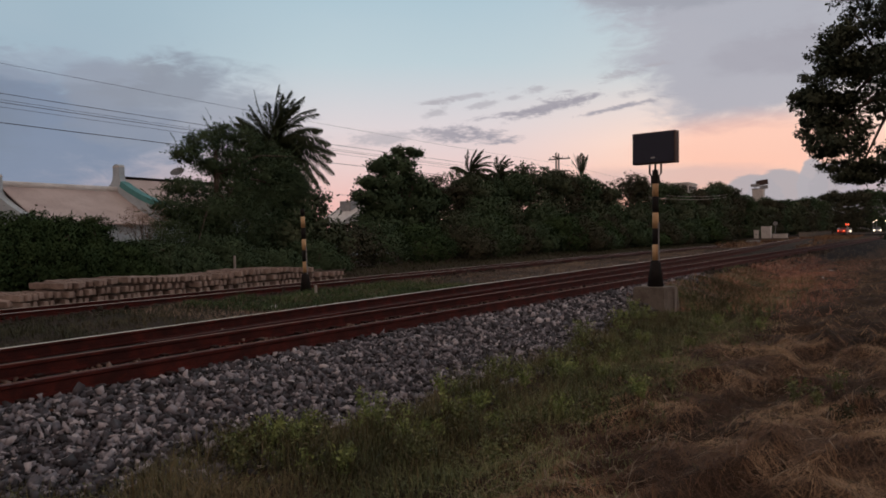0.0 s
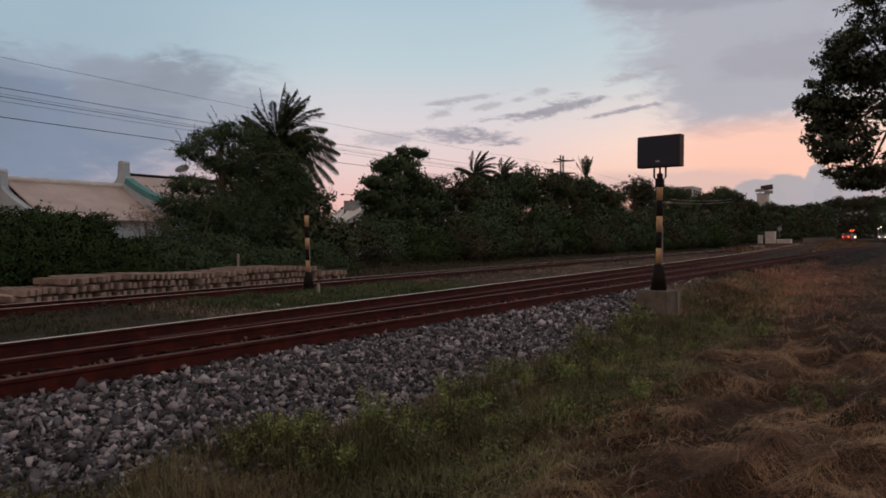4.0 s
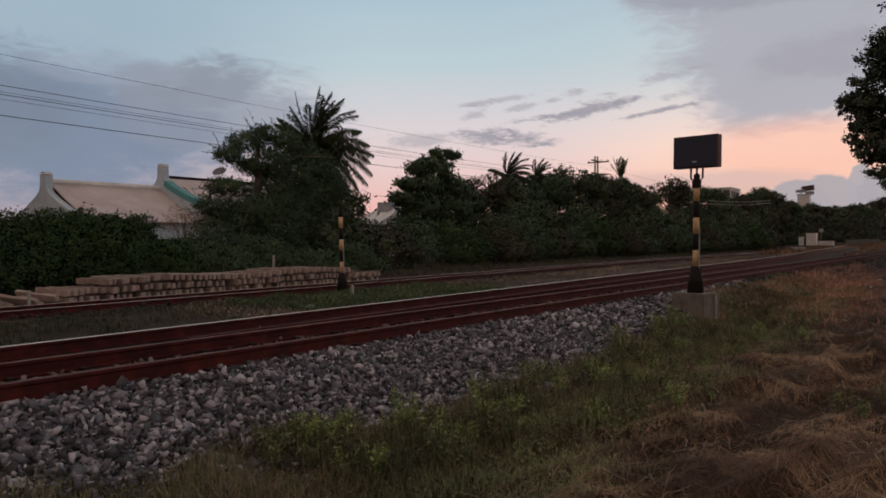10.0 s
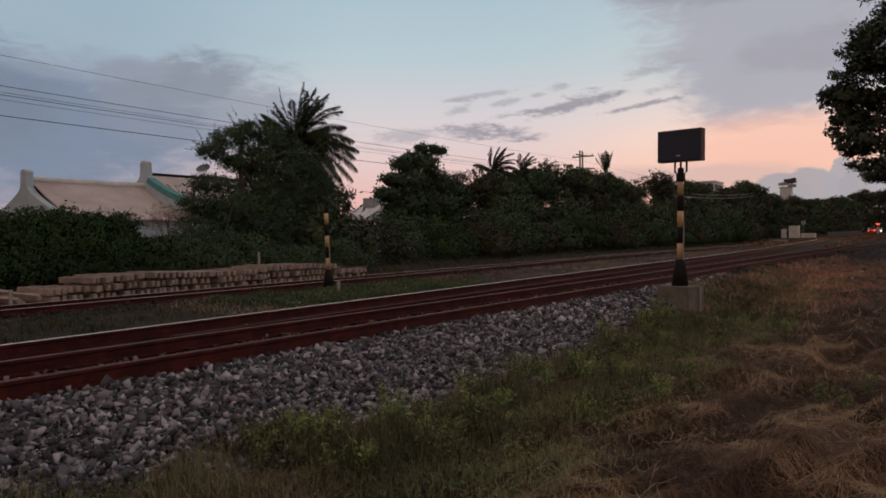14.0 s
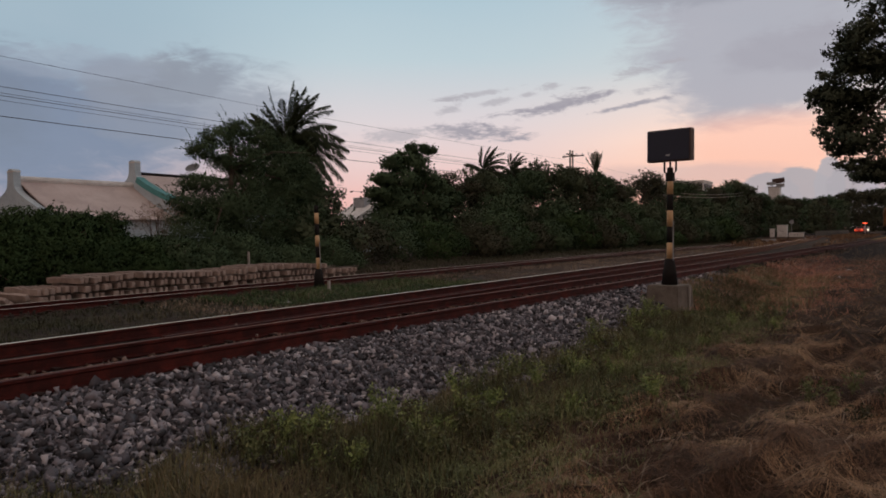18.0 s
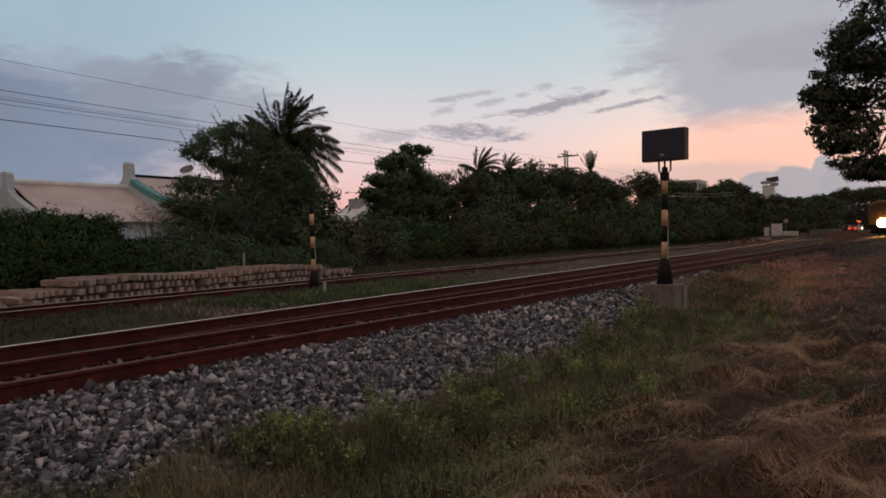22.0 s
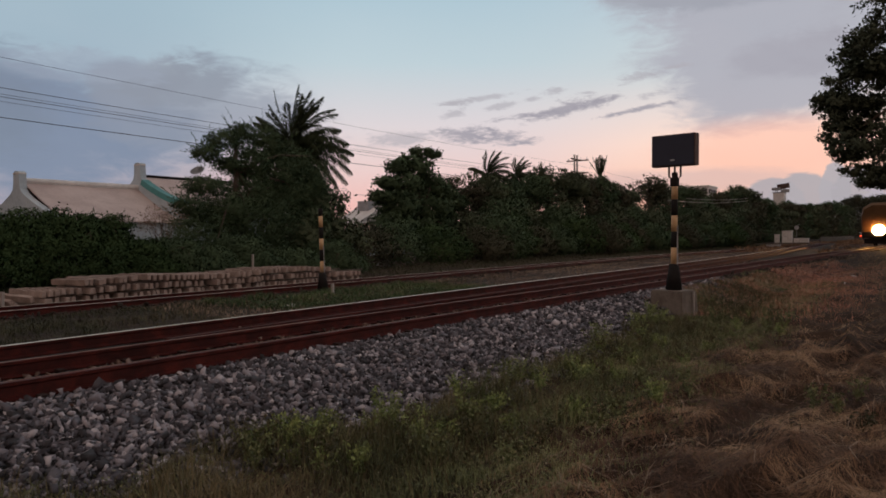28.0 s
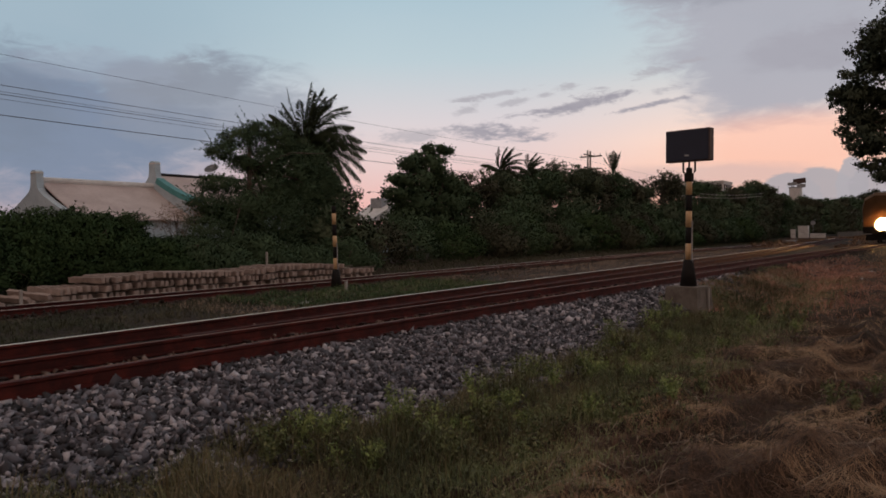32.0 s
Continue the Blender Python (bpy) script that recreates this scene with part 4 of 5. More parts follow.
for k in range(17):
    y = 39.0 + k * 4.1
    h = 2.6 + 1.2 * abs(math.sin(k * 1.9)) + 0.012 * y
    x = -24.6 + 0.7 * math.sin(k * 2.7) + min(2.5, max(0, (y - 50) * 0.06))
    tree((x, y, 0.15), [(0, 0, h * 0.5, 1.6, 2.4, h * 0.5), (0.3, 0.8, h * 0.75, 1.2, 1.6, h * 0.3)], 520, 13, 0.18, 0.10 + y * 0.0008, (L_OLIVE, L_DARK)[k % 2],
         "tall dark scrub filling the tree belt", 300 + k, 0.08, "shrub", fork=0.2, slim=0.7)

# great spreading tree whose crown hangs over the line
tree((1.35, 50, 0.0), [(-1.0, 0, 10.5, 5.0, 4.0, 2.6), (-4.3, 0, 9.0, 2.4, 2.6, 1.5), (-3.2, 0, 12.6, 3.0, 3.0, 1.8), (-1.5, 0, 15.0, 3.6, 3.6, 2.0), (1.5, 0, 13.0, 5.0, 4.5, 3.5),
      (-3.6, -0.5, 7.0, 2.0, 2.2, 1.3), (-2.2, 0, 5.6, 1.9, 2.2, 1.3), (0.5, 0, 5.6, 2.6, 2.6, 1.8), (-5.2, 0, 9.2, 2.0, 2.0, 1.3), (-4.6, 0, 7.2, 1.6, 1.8, 1.1), (-3.3, 0, 5.2, 1.5, 1.6, 0.9), (-4.0, 0, 12.2, 2.0, 2.0, 1.3), (3, 0, 8, 4, 4, 4), (-0.9, 1, 16.6, 2.2, 3, 1.2), (3, 0, 17, 4, 4, 2),
      (-4.4, 0, 13.0, 1.3, 1.5, 0.9), (-5.2, 0, 11.2, 1.3, 1.5, 0.9), (-5.9, 0, 9.8, 1.3, 1.5, 0.8), (-5.2, 0, 8.5, 1.3, 1.5, 0.8), (-5.5, 0, 7.6, 1.2, 1.4, 0.7), (-4.8, 0, 6.6, 1.3, 1.4, 0.7), (-4.6, 0, 5.5, 1.1, 1.3, 0.6), (-3.5, 0, 4.9, 1.4, 1.4, 0.6), (-2.0, 0, 4.6, 1.5, 1.4, 0.6)],
     6800, 15, 0.15, 0.19, L_HAZE, "great spreading tree hanging over the railway line", 70, 0.45, slim=0.6, fork=0.25, split=17)
for i, (x, y, h, r) in enumerate([(1.5, 58, 2.4, 2.2), (3.2, 66, 3.0, 2.4), (2.6, 76, 2.6, 2.2), (3.5, 46, 2.2, 2.0), (5.0, 95, 3.5, 3.0), (6.5, 120, 4, 3.2), (9.0, 160, 5, 4)]):
    tree((x, y, 0.0), [(0, 0, h * 0.5, r, r, h * 0.5), (0.4, 0.4, h * 0.7, r * 0.6, r * 0.6, h * 0.35)], 260, 12, 0.18, 0.28, L_OLIVE, "bush beside the line under the great tree", 80 + i, 0.06, "shrub", fork=0.2)


# ================= buildings behind the hedge =================
def gable_house():
    """Long pale house with raised curved gable walls and chimney-like finials."""
    th = holder("gabled_house", (-37.5, 19.5, 0.1), "pale house with curved raised gables and a sheet roof", "house")
    ln, wd, eave, ridge = 7.4, 9.0, 2.85, 4.9
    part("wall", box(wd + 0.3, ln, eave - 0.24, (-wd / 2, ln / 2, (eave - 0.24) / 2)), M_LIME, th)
    n = 10
    for side in (1, -1):
        v, f = [], []
        for i in range(n + 1):
            u = i / n
            x = (wd / 2 + 0.5) * u
            z = ridge - (ridge - eave + 0.2) * (1 - (1 - u) ** 1.35)
            for y in (0.2, ln - 0.2):
                v += [(-wd / 2 + side * x, y, z), (-wd / 2 + side * x, y, z - 0.08)]
        for i in range(n):
            a = i * 4
            f += [(a, a + 2, a + 6, a + 4), (a + 1, a + 5, a + 7, a + 3)]
        f += [(n * 4, n * 4 + 2, n * 4 + 3, n * 4 + 1), (0, 1, 3, 2)]
        part("roof", (v, f), M_ROOF, th, "pale pinkish sheet roof slope")
    part("ridge_cap", tube([(-wd / 2, 0.0, ridge + 0.06), (-wd / 2, ln, ridge + 0.06)], 0.19, 8), M_WHITE, th, "pale ridge capping")
    return th


def gable_wall(at, height, half, col, trim, label):
    """A gable wall with concave shoulders, a finial block and a coloured band."""
    th = holder("gable_wall", at, label, "wall")
    drop = [(half, 2.7), (4.1, 2.52), (3.2, 2.26), (2.4, 1.97), (1.6, 1.63), (1.0, 1.35), (0.62, 1.14), (0.42, 0.93), (0.35, 0.62), (0.33, 0.15)]
    out = [(a, height - d) for a, d in drop]
    outline = [(half, 0)] + out + [(0.32, height - 0.05), (0.25, height + 0.04), (0.12, height + 0.09), (-0.12, height + 0.09), (-0.25, height + 0.04), (-0.32, height - 0.05)] + [(-a, b) for a, b in out[::-1]] + [(-half, 0)]
    m = len(outline)
    v = [(a, -0.2, b) for a, b in outline] + [(a, 0.2, b) for a, b in outline]
    f = [tuple(range(m)), tuple(range(2 * m - 1, m - 1, -1))] + [(i, m + i, m + (i + 1) % m, (i + 1) % m) for i in range(m)]
    bm = bmesh.new()
    vs = [bm.verts.new(p) for p in v]
    for q in f:
        bm.faces.new([vs[i] for i in q])
    bmesh.ops.recalc_face_normals(bm, faces=bm.faces)
    part("wall", bm, col, th)
    if trim:
        for sgn in (1,):
            pts = [(sgn * (a - 0.05), 0, b + 0.05) for a, b in out[:-3]]
            part("trim_band", sweep([(-0.26, -0.3), (0.26, -0.3), (0.26, 0.06), (-0.26, 0.06)], pts), trim, th, "teal painted coping band")
    part("finial_cap", box(0.70, 0.46, 0.10, (0, 0, height - 0.06), 0.045), M_WHITE, th)
    return th


gable_house()
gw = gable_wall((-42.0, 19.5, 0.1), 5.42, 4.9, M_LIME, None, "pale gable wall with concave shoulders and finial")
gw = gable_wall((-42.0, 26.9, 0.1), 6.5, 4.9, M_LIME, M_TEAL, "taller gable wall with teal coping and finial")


def rear_house():
    th = holder("rear_house", (-42.0, 31.6, 0.1), "house wing with pale sheet roof behind the teal gable", "house")
    part("wall", box(7, 9, 3.6, (0, 0, 1.8)), M_LIME, th)
    prof = [(-4.2, 3.4), (0, 5.7), (4.2, 3.4), (4.2, 3.3), (0, 5.55), (-4.2, 3.3)]
    v = [(a, -4.6, b) for a, b in prof] + [(a, 4.6, b) for a, b in prof]
    f = [tuple(range(6))[::-1], tuple(range(6, 12))] + [(i, (i + 1) % 6, 6 + (i + 1) % 6, 6 + i) for i in range(6)]
    part("roof", (v, f), M_ROOF, th)
    part("ridge_cap", tube([(0, -4.7, 5.75), (0, 4.7, 5.75)], 0.11, 6), M_BLACK, th, "dark ridge capping")


rear_house()


def satellite_dish():
    th = holder("satellite_dish", (-30.0, 22.4, 0.15), "grey mesh satellite dish on a pole", "satellite dish")
    part("mast", tube([(0, 0, 0), (0, 0, 4.75)], 0.04), M_GREY, th)
    bm = bmesh.new()
    n, rings = 20, 5
    for i in range(rings + 1):
        r = 0.36 * i / rings
        for j in range(n):
            a = 2 * math.pi * j / n
            bm.verts.new((r * math.cos(a), r * math.sin(a), 0.7 * r * r))
    bm.verts.ensure_lookup_table()
    for i in range(rings):
        for j in range(n):
            bm.faces.new([bm.verts[i * n + j], bm.verts[i * n + (j + 1) % n], bm.verts[(i + 1) * n + (j + 1) % n], bm.verts[(i + 1) * n + j]])
    bmesh.ops.solidify(bm, geom=list(bm.faces), thickness=0.012)
    part("dish", bm, M_GREY, th, m=pose(0, 0, 4.9, 35, 20, 0))
    part("feed_arm", tube([(0, 0, 4.9), (0.2, -0.15, 5.25)], 0.012), M_GREY, th)


satellite_dish()


def small_house():
    th = holder("white_house", (-38.8, 46.2, 0.1), "white house gable glimpsed between trees", "house")
    part("wall", box(2.6, 6, 2.2, (0, 0.6, 1.1)), M_LIME, th)
    bm = bmesh.new()
    ring = [[bm.verts.new((x, y, z)) for y, z in ((-3.3, 2.65), (0.8, 4.45), (3.5, 3.2))] for x in (1.3, -1.3)]
    bm.faces.new(ring[0])
    bm.faces.new(ring[1][::-1])
    for i in range(3):
        bm.faces.new([ring[0][(i + 1) % 3], ring[0][i], ring[1][i], ring[1][(i + 1) % 3]])
    bmesh.ops.recalc_face_normals(bm, faces=bm.faces)
    part("gable", bm, M_WHITE, th)
    for a, b in (((-3.5, 2.58), (0.8, 4.47)), ((0.8, 4.47), (3.7, 3.14))):
        part("roof_edge", sweep([(-1.4, 0), (1.4, 0), (1.4, 0.1), (-1.4, 0.1)], [(0, a[0], a[1]), (0, b[0], b[1])]), M_WHITE, th)
    part("roof_tank", box(1.2, 1.4, 0.9, (0, -0.2, 4.25), 0.05), M_GREY, th, "grey boxed water tank")
    part("aerial_mast", tube([(0, 0.4, 4.2), (0, 0.4, 5.6)], 0.03), M_GREY, th)
    part("aerial_arm", tube([(0, -1.6, 5.2), (0, 0.9, 5.2)], 0.02), M_GREY, th)


small_house()


def flats():
    th = holder("apartment_block", (-62, 250, 0.1), "pale flat block with rows of windows above the trees", "building")
    part("wall", box(8, 12, 18, (0, 0, 9)), M_WHITE, th)
    part("parapet", box(8.4, 12.4, 0.6, (0, 0, 18.1)), M_WHITE, th)
    me = as_mesh("window", box(0.2, 1.9, 1.6), M_GLASS)
    for k in range(3):
        for i in range(4):
            part("window", me, None, th, m=pose(4.02, -4.5 + i * 3.0, 16.4 - k * 3.0))
        for i in range(3):
            part("window", me, None, th, m=pose(-2.6 + i * 2.6, -6.02, 16.4 - k * 3.0, 0, 0, 90))


flats()


def tower():
    th = holder("rooftop_tower", (-45.0, 304, 0.1), "white tower block with a billboard frame on top", "tower")
    part("shaft", box(3.6, 5.0, 16.2, (0, 0, 8.1), 0.1), M_WHITE, th)
    part("tank_room", box(3.9, 5.4, 4.2, (-0.3, 0, 16.0), 0.15), M_WHITE, th)
    part("cornice", box(4.3, 5.8, 0.3, (-0.3, 0, 18.2), 0.05), M_GREY, th)
    for x in (-1.5, 1.5):
        for y in (-1.0, 3.0):
            part("post", tube([(x, y, 18), (x, y, 20.5)], 0.12, 5), M_BLACK, th)
    part("billboard", box(4.4, 0.3, 2.0, (3.8, -1.5, 20.3), 0.05, m=Euler((0, radians(-7), 0)).to_matrix().to_4x4()), M_CASE, th, "dark tilted billboard")
    part("lower_panel", box(3.0, 0.3, 1.3, (1.9, -1.2, 18.8), 0.05), M_GREY, th)
    part("awning", box(3, 3.0, 1.0, (-1.2, -1.4, 19.6), 0.02), M_GREY, th)


tower()


# ================= poles and wires =================
def utility_pole(at, h):
    th = holder("utility_pole", at, "concrete H-frame power pole with cross arms", "utility pole")
    for y in (-0.35, 0.35):
        part("leg", tube([(0, y, -0.2), (0, y, h)], 0.15, 8, 0.10), M_CONC, th)
    for z in (h - 0.6, h - 2.0):
        part("cross_arm", box(2.6, 0.12, 0.14, (0, 0.5, z), 0.02), M_BARK, th)
        part("cross_arm", box(0.12, 2.6, 0.14, (0, 0, z + 0.1), 0.02), M_BARK, th)
    for x in (-1.1, -0.4, 0.4, 1.1):
        part("insulator", cyl(0.05, 0.035, 0.22, (x, 0.5, h - 0.53), 8), M_GREY, th)


utility_pole((-31.5, 73.0, 0.1), 10.6)
utility_pole((-31.5, -8.0, 0.1), 10.0)
utility_pole((-31.5, 150.0, 0.1), 10.0)
WIRES = [(-31.5, 9.45, 0.009), (-32.3, 8.35, 0.014), (-31.9, 8.0, 0.009), (-31.2, 7.75, 0.014), (-30.9, 7.5, 0.009), (-31.5, 6.95, 0.018)]
for x, z, r in WIRES:
    pts = []
    for a, b in ((-8.0, 73.0), (73.0, 150.0)):
        for i in range(17):
            u = i / 16
            pts.append((x, a + (b - a) * u, z + 0.15 - 4 * 0.42 * u * (1 - u)))
    tagged(new("power_line", as_mesh("power_line", tube(pts, r, 5), M_WIRE)), "dark overhead power line running beside the railway", "cable", "power lines")


M_PALE = surface("pale_cable", [(0.25, 0.23, 0.21), (0.38, 0.35, 0.32)], 4, 40, 0.6, bump=0)
for up, y0, y1 in ((0.0, 62.0, 97.0), (0.32, 68.0, 97.0)):
    pts = [(-18.2, y, 4.75 + up + 0.01 * (y - 64) + 0.0009 * (y - 64) ** 2) for y in [y0 + (y1 - y0) * i / 14 for i in range(15)]]
    tagged(new("cable", as_mesh("cable", tube(pts, 0.02, 5), M_PALE)), "pale slack cable strung along the trees", "cable")


# ================= things at the points and the crossing =================
def cabinet(at, size, label, mat=M_GREY, disc=False):
    th = holder("relay_cabinet", at, label, "cabinet")
    sx, sy, sz = size
    part("body", box(sx, sy, sz, (0, 0, sz / 2 + 0.42), 0.02), mat, th)
    part("plinth", box(sx + 0.2, sy + 0.2, 0.46, (0, 0, 0.21), 0.01), M_BLOCK, th)
    part("roof", box(sx + 0.12, sy + 0.12, 0.08, (0, 0, sz + 0.45), 0.02), mat, th)
    for k in (-0.25, 0.25):
        d = part("door", box(sx * 0.46, 0.03, sz * 0.88, (k * sx, -sy / 2 - 0.012, sz / 2 + 0.42), 0.008), mat, th)
        part("handle", box(0.03, 0.04, 0.16, (k * sx * 0.4, -sy / 2 - 0.04, sz / 2 + 0.42), 0.005), M_BLACK, d)
    return th


cabinet((-14.0, 100.0, 0.15), (1.15, 1.0, 1.5), "tall white relay cabinet by the points", M_WHITE)
cabinet((-15.2, 100.0, 0.15), (0.55, 0.55, 1.05), "narrow white equipment cabinet by the points", M_WHITE)
cabinet((-12.5, 101.0, 0.15), (1.7, 0.9, 0.5), "long low pale equipment box by the points", M_WHITE)


def point_machine(at):
    th = holder("point_machine", at, "low point machine beside the turnout", "point machine")
    part("case", box(1.4, 0.5, 0.3, (0, 0, 0.18), 0.04), M_GREY, th)
    part("rod", tube([(0.6, 0, 0.16), (2.4, 0, 0.16)], 0.03), M_RUST, th)


point_machine((-13.1, 84.0, 0.2))


def disc_sign(at):
    th = holder("disc_sign", at, "small round sign on a thin post", "sign")
    part("post", tube([(0, 0, 0), (0, 0, 2.1)], 0.03), M_GREY, th)
    part("disc", cyl(0.3, 0.3, 0.03, (0, 0.0, 2.25), 20, m=Euler((radians(90), 0, 0)).to_matrix().to_4x4()), M_GREY, th)


disc_sign((-13.7, 106.0, 0.3))


def fence():
    th = holder("lineside_fence", (0, 0, 0), "low weathered board fence beyond the points", "fence")
    pm = as_mesh("post", box(0.1, 0.1, 1.25, (0, 0, 0.625), 0.01), M_OLDWOOD)
    bmz = as_mesh("panel", box(0.05, 2.9, 1.0, (0, 0, 0.6), 0.01), M_OLDWOOD)
    for i in range(22):
        y = 117 + i * 3.0
        part("post", pm, None, th, m=pose(-12.0, y, 0.12))
        part("panel", bmz, None, th, m=pose(-12.0, y + 1.5, 0.12))


fence()
tagged(new("road", as_mesh("road", box(160, 7, 0.5, (-20, 192, 0.14)), M_TAR)), "worn asphalt road over the level crossing", "road", kind="structure")


def car(at, rz, paint, label, tail=None, head=None):
    th = holder("car", at, label, "car", rz=rz)
    prof = [(-2.1, 0.35), (-2.15, 0.75), (-1.9, 0.98), (-1.3, 1.05), (-0.75, 1.46), (0.55, 1.48), (1.25, 1.02), (2.0, 0.88), (2.12, 0.6), (2.08, 0.35)]
    bm = bmesh.new()
    rows = []
    for y, k in ((-0.82, 0.94), (-0.78, 1.0), (0.78, 1.0), (0.82, 0.94)):
        rows.append([bm.verts.new((a * (0.985 if k < 1 else 1), y, 0.35 + (b - 0.35) * k)) for a, b in prof])
    for r1, r2 in zip(rows, rows[1:]):
        for i in range(len(prof)):
            j = (i + 1) % len(prof)
            bm.faces.new([r1[i], r1[j], r2[j], r2[i]])
    bm.faces.new(rows[0][::-1])
    bm.faces.new(rows[-1])
    bmesh.ops.recalc_face_normals(bm, faces=bm.faces)
    part("body", bm, paint, th)
    for sy in (-0.83, 0.83):
        part("side_window", box(1.75, 0.02, 0.32, (-0.1, sy, 1.2), 0.005), M_GLASS, th)
    part("windscreen", box(0.03, 1.3, 0.5, (0, 0, 0), 0.005, m=Matrix.Translation((0.95, 0, 1.27)) @ Euler((0, radians(-55), 0)).to_matrix().to_4x4()), M_GLASS, th)
    part("rear_window", box(0.03, 1.3, 0.45, (0, 0, 0), 0.005, m=Matrix.Translation((-1.06, 0, 1.29)) @ Euler((0, radians(52), 0)).to_matrix().to_4x4()), M_GLASS, th)
    rot = Euler((radians(90), 0, 0)).to_matrix().to_4x4()
    for wx in (-1.3, 1.3):
        for wy in (-0.74, 0.9):
            w = part("wheel", cyl(0.31, 0.31, 0.2, (wx, wy, 0.31), 18, m=rot, bevel=0.03), M_RUBBER, th)
            part("hub", cyl(0.18, 0.18, 0.22, (wx, wy + 0.01, 0.31), 14, m=rot), M_GREY, w)
    for sy in (-0.62, 0.62):
        part("tail_light", box(0.05, 0.28, 0.16, (-2.14, sy, 0.82), 0.01), tail or M_CASE, th, "red tail light")
        part("headlight", box(0.05, 0.3, 0.15, (2.08, sy, 0.72), 0.01), head or M_GLASS, th)
    return th


G_TAIL = glow("tail_light_glow", (1.0, 0.09, 0.03), 5)
G_HEAD = glow("white_lamp_glow", (1.0, 0.82, 0.6), 7)
G_LAMP = glow("street_lamp_glow", (1.0, 0.75, 0.5), 5)
car((-9.9, 188.5, 0.39), 80, M_RED, "red car waiting at the level crossing", G_TAIL)
car((-9.4, 196.0, 0.39), -88, M_WHITE, "white car with lit headlights at the crossing", None, G_HEAD)
car((-3.4, 199.0, 0.39), -86, M_GREY, "grey car with lit headlights at the crossing", None, G_HEAD)


def street_lamp(at, h, arm=1.2):
    th = holder("street_lamp", at, "lit street lamp by the level crossing", "street lamp")
    part("pole", tube([(0, 0, 0), (0, 0, h)], 0.07, 8, 0.045), M_GREY, th)
    part("arm", tube([(0, 0, h - 0.05), (0, -arm, h + 0.15)], 0.035), M_GREY, th)
    part("lamp", box(0.25, 0.55, 0.14, (0, -arm - 0.2, h + 0.13), 0.03), G_LAMP, th, "glowing lamp head")


street_lamp((-3.6, 205, 0.39), 3.1)
street_lamp((-1.6, 204, 0.39), 2.9)
street_lamp((-4.3, 208, 0.39), 2.7)


def crossing_signal(at):
    th = holder("crossing_signal", at, "red warning lamps on a post at the crossing", "crossing signal")
    part("post", tube([(0, 0, 0), (0, 0, 2.6)], 0.06), M_WHITE, th)
    part("backplate", box(0.9, 0.06, 0.4, (0, 0, 2.3), 0.02), M_BLACK, th)
    for x in (-0.25, 0.25):
        part("lamp", cyl(0.11, 0.11, 0.05, (x, -0.03, 2.3), 14, m=Euler((radians(90), 0, 0)).to_matrix().to_4x4()), G_TAIL, th, "glowing red lamp")


crossing_signal((-9.0, 186.5, 0.39))


# ================= train =================
G_TRAIN = glow("headlamp_glow", (1.0, 0.52, 0.16), 260)


def bogie(parent, y):
    b = part("bogie", box(1.7, 2.4, 0.35, (0, y, 0.62), 0.05), M_BLACK, parent)
    rot = Euler((0, radians(90), 0)).to_matrix().to_4x4()
    for dy in (-0.9, 0.9):
        for x in (-0.535, 0.415):
            part("wheel", cyl(0.42, 0.42, 0.12, (x, y + dy, 0.42), 20, m=rot), M_BLACK, b)


def disc(r, n=24):
    bm = bmesh.new()
    bmesh.ops.create_circle(bm, cap_ends=True, segments=n, radius=r)
    return bm


def ring_tube(ri, ro, h, n=24):
    v, f = [], []
    for r, z in ((ri, 0), (ro, 0), (ro, h), (ri, h)):
        v += [(r * math.cos(2 * math.pi * j / n), r * math.sin(2 * math.pi * j / n), z) for j in range(n)]
    for k in range(4):
        for j in range(n):
            f.append((k * n + j, k * n + (j + 1) % n, ((k + 1) % 4) * n + (j + 1) % n, ((k + 1) % 4) * n + j))
    return v, f


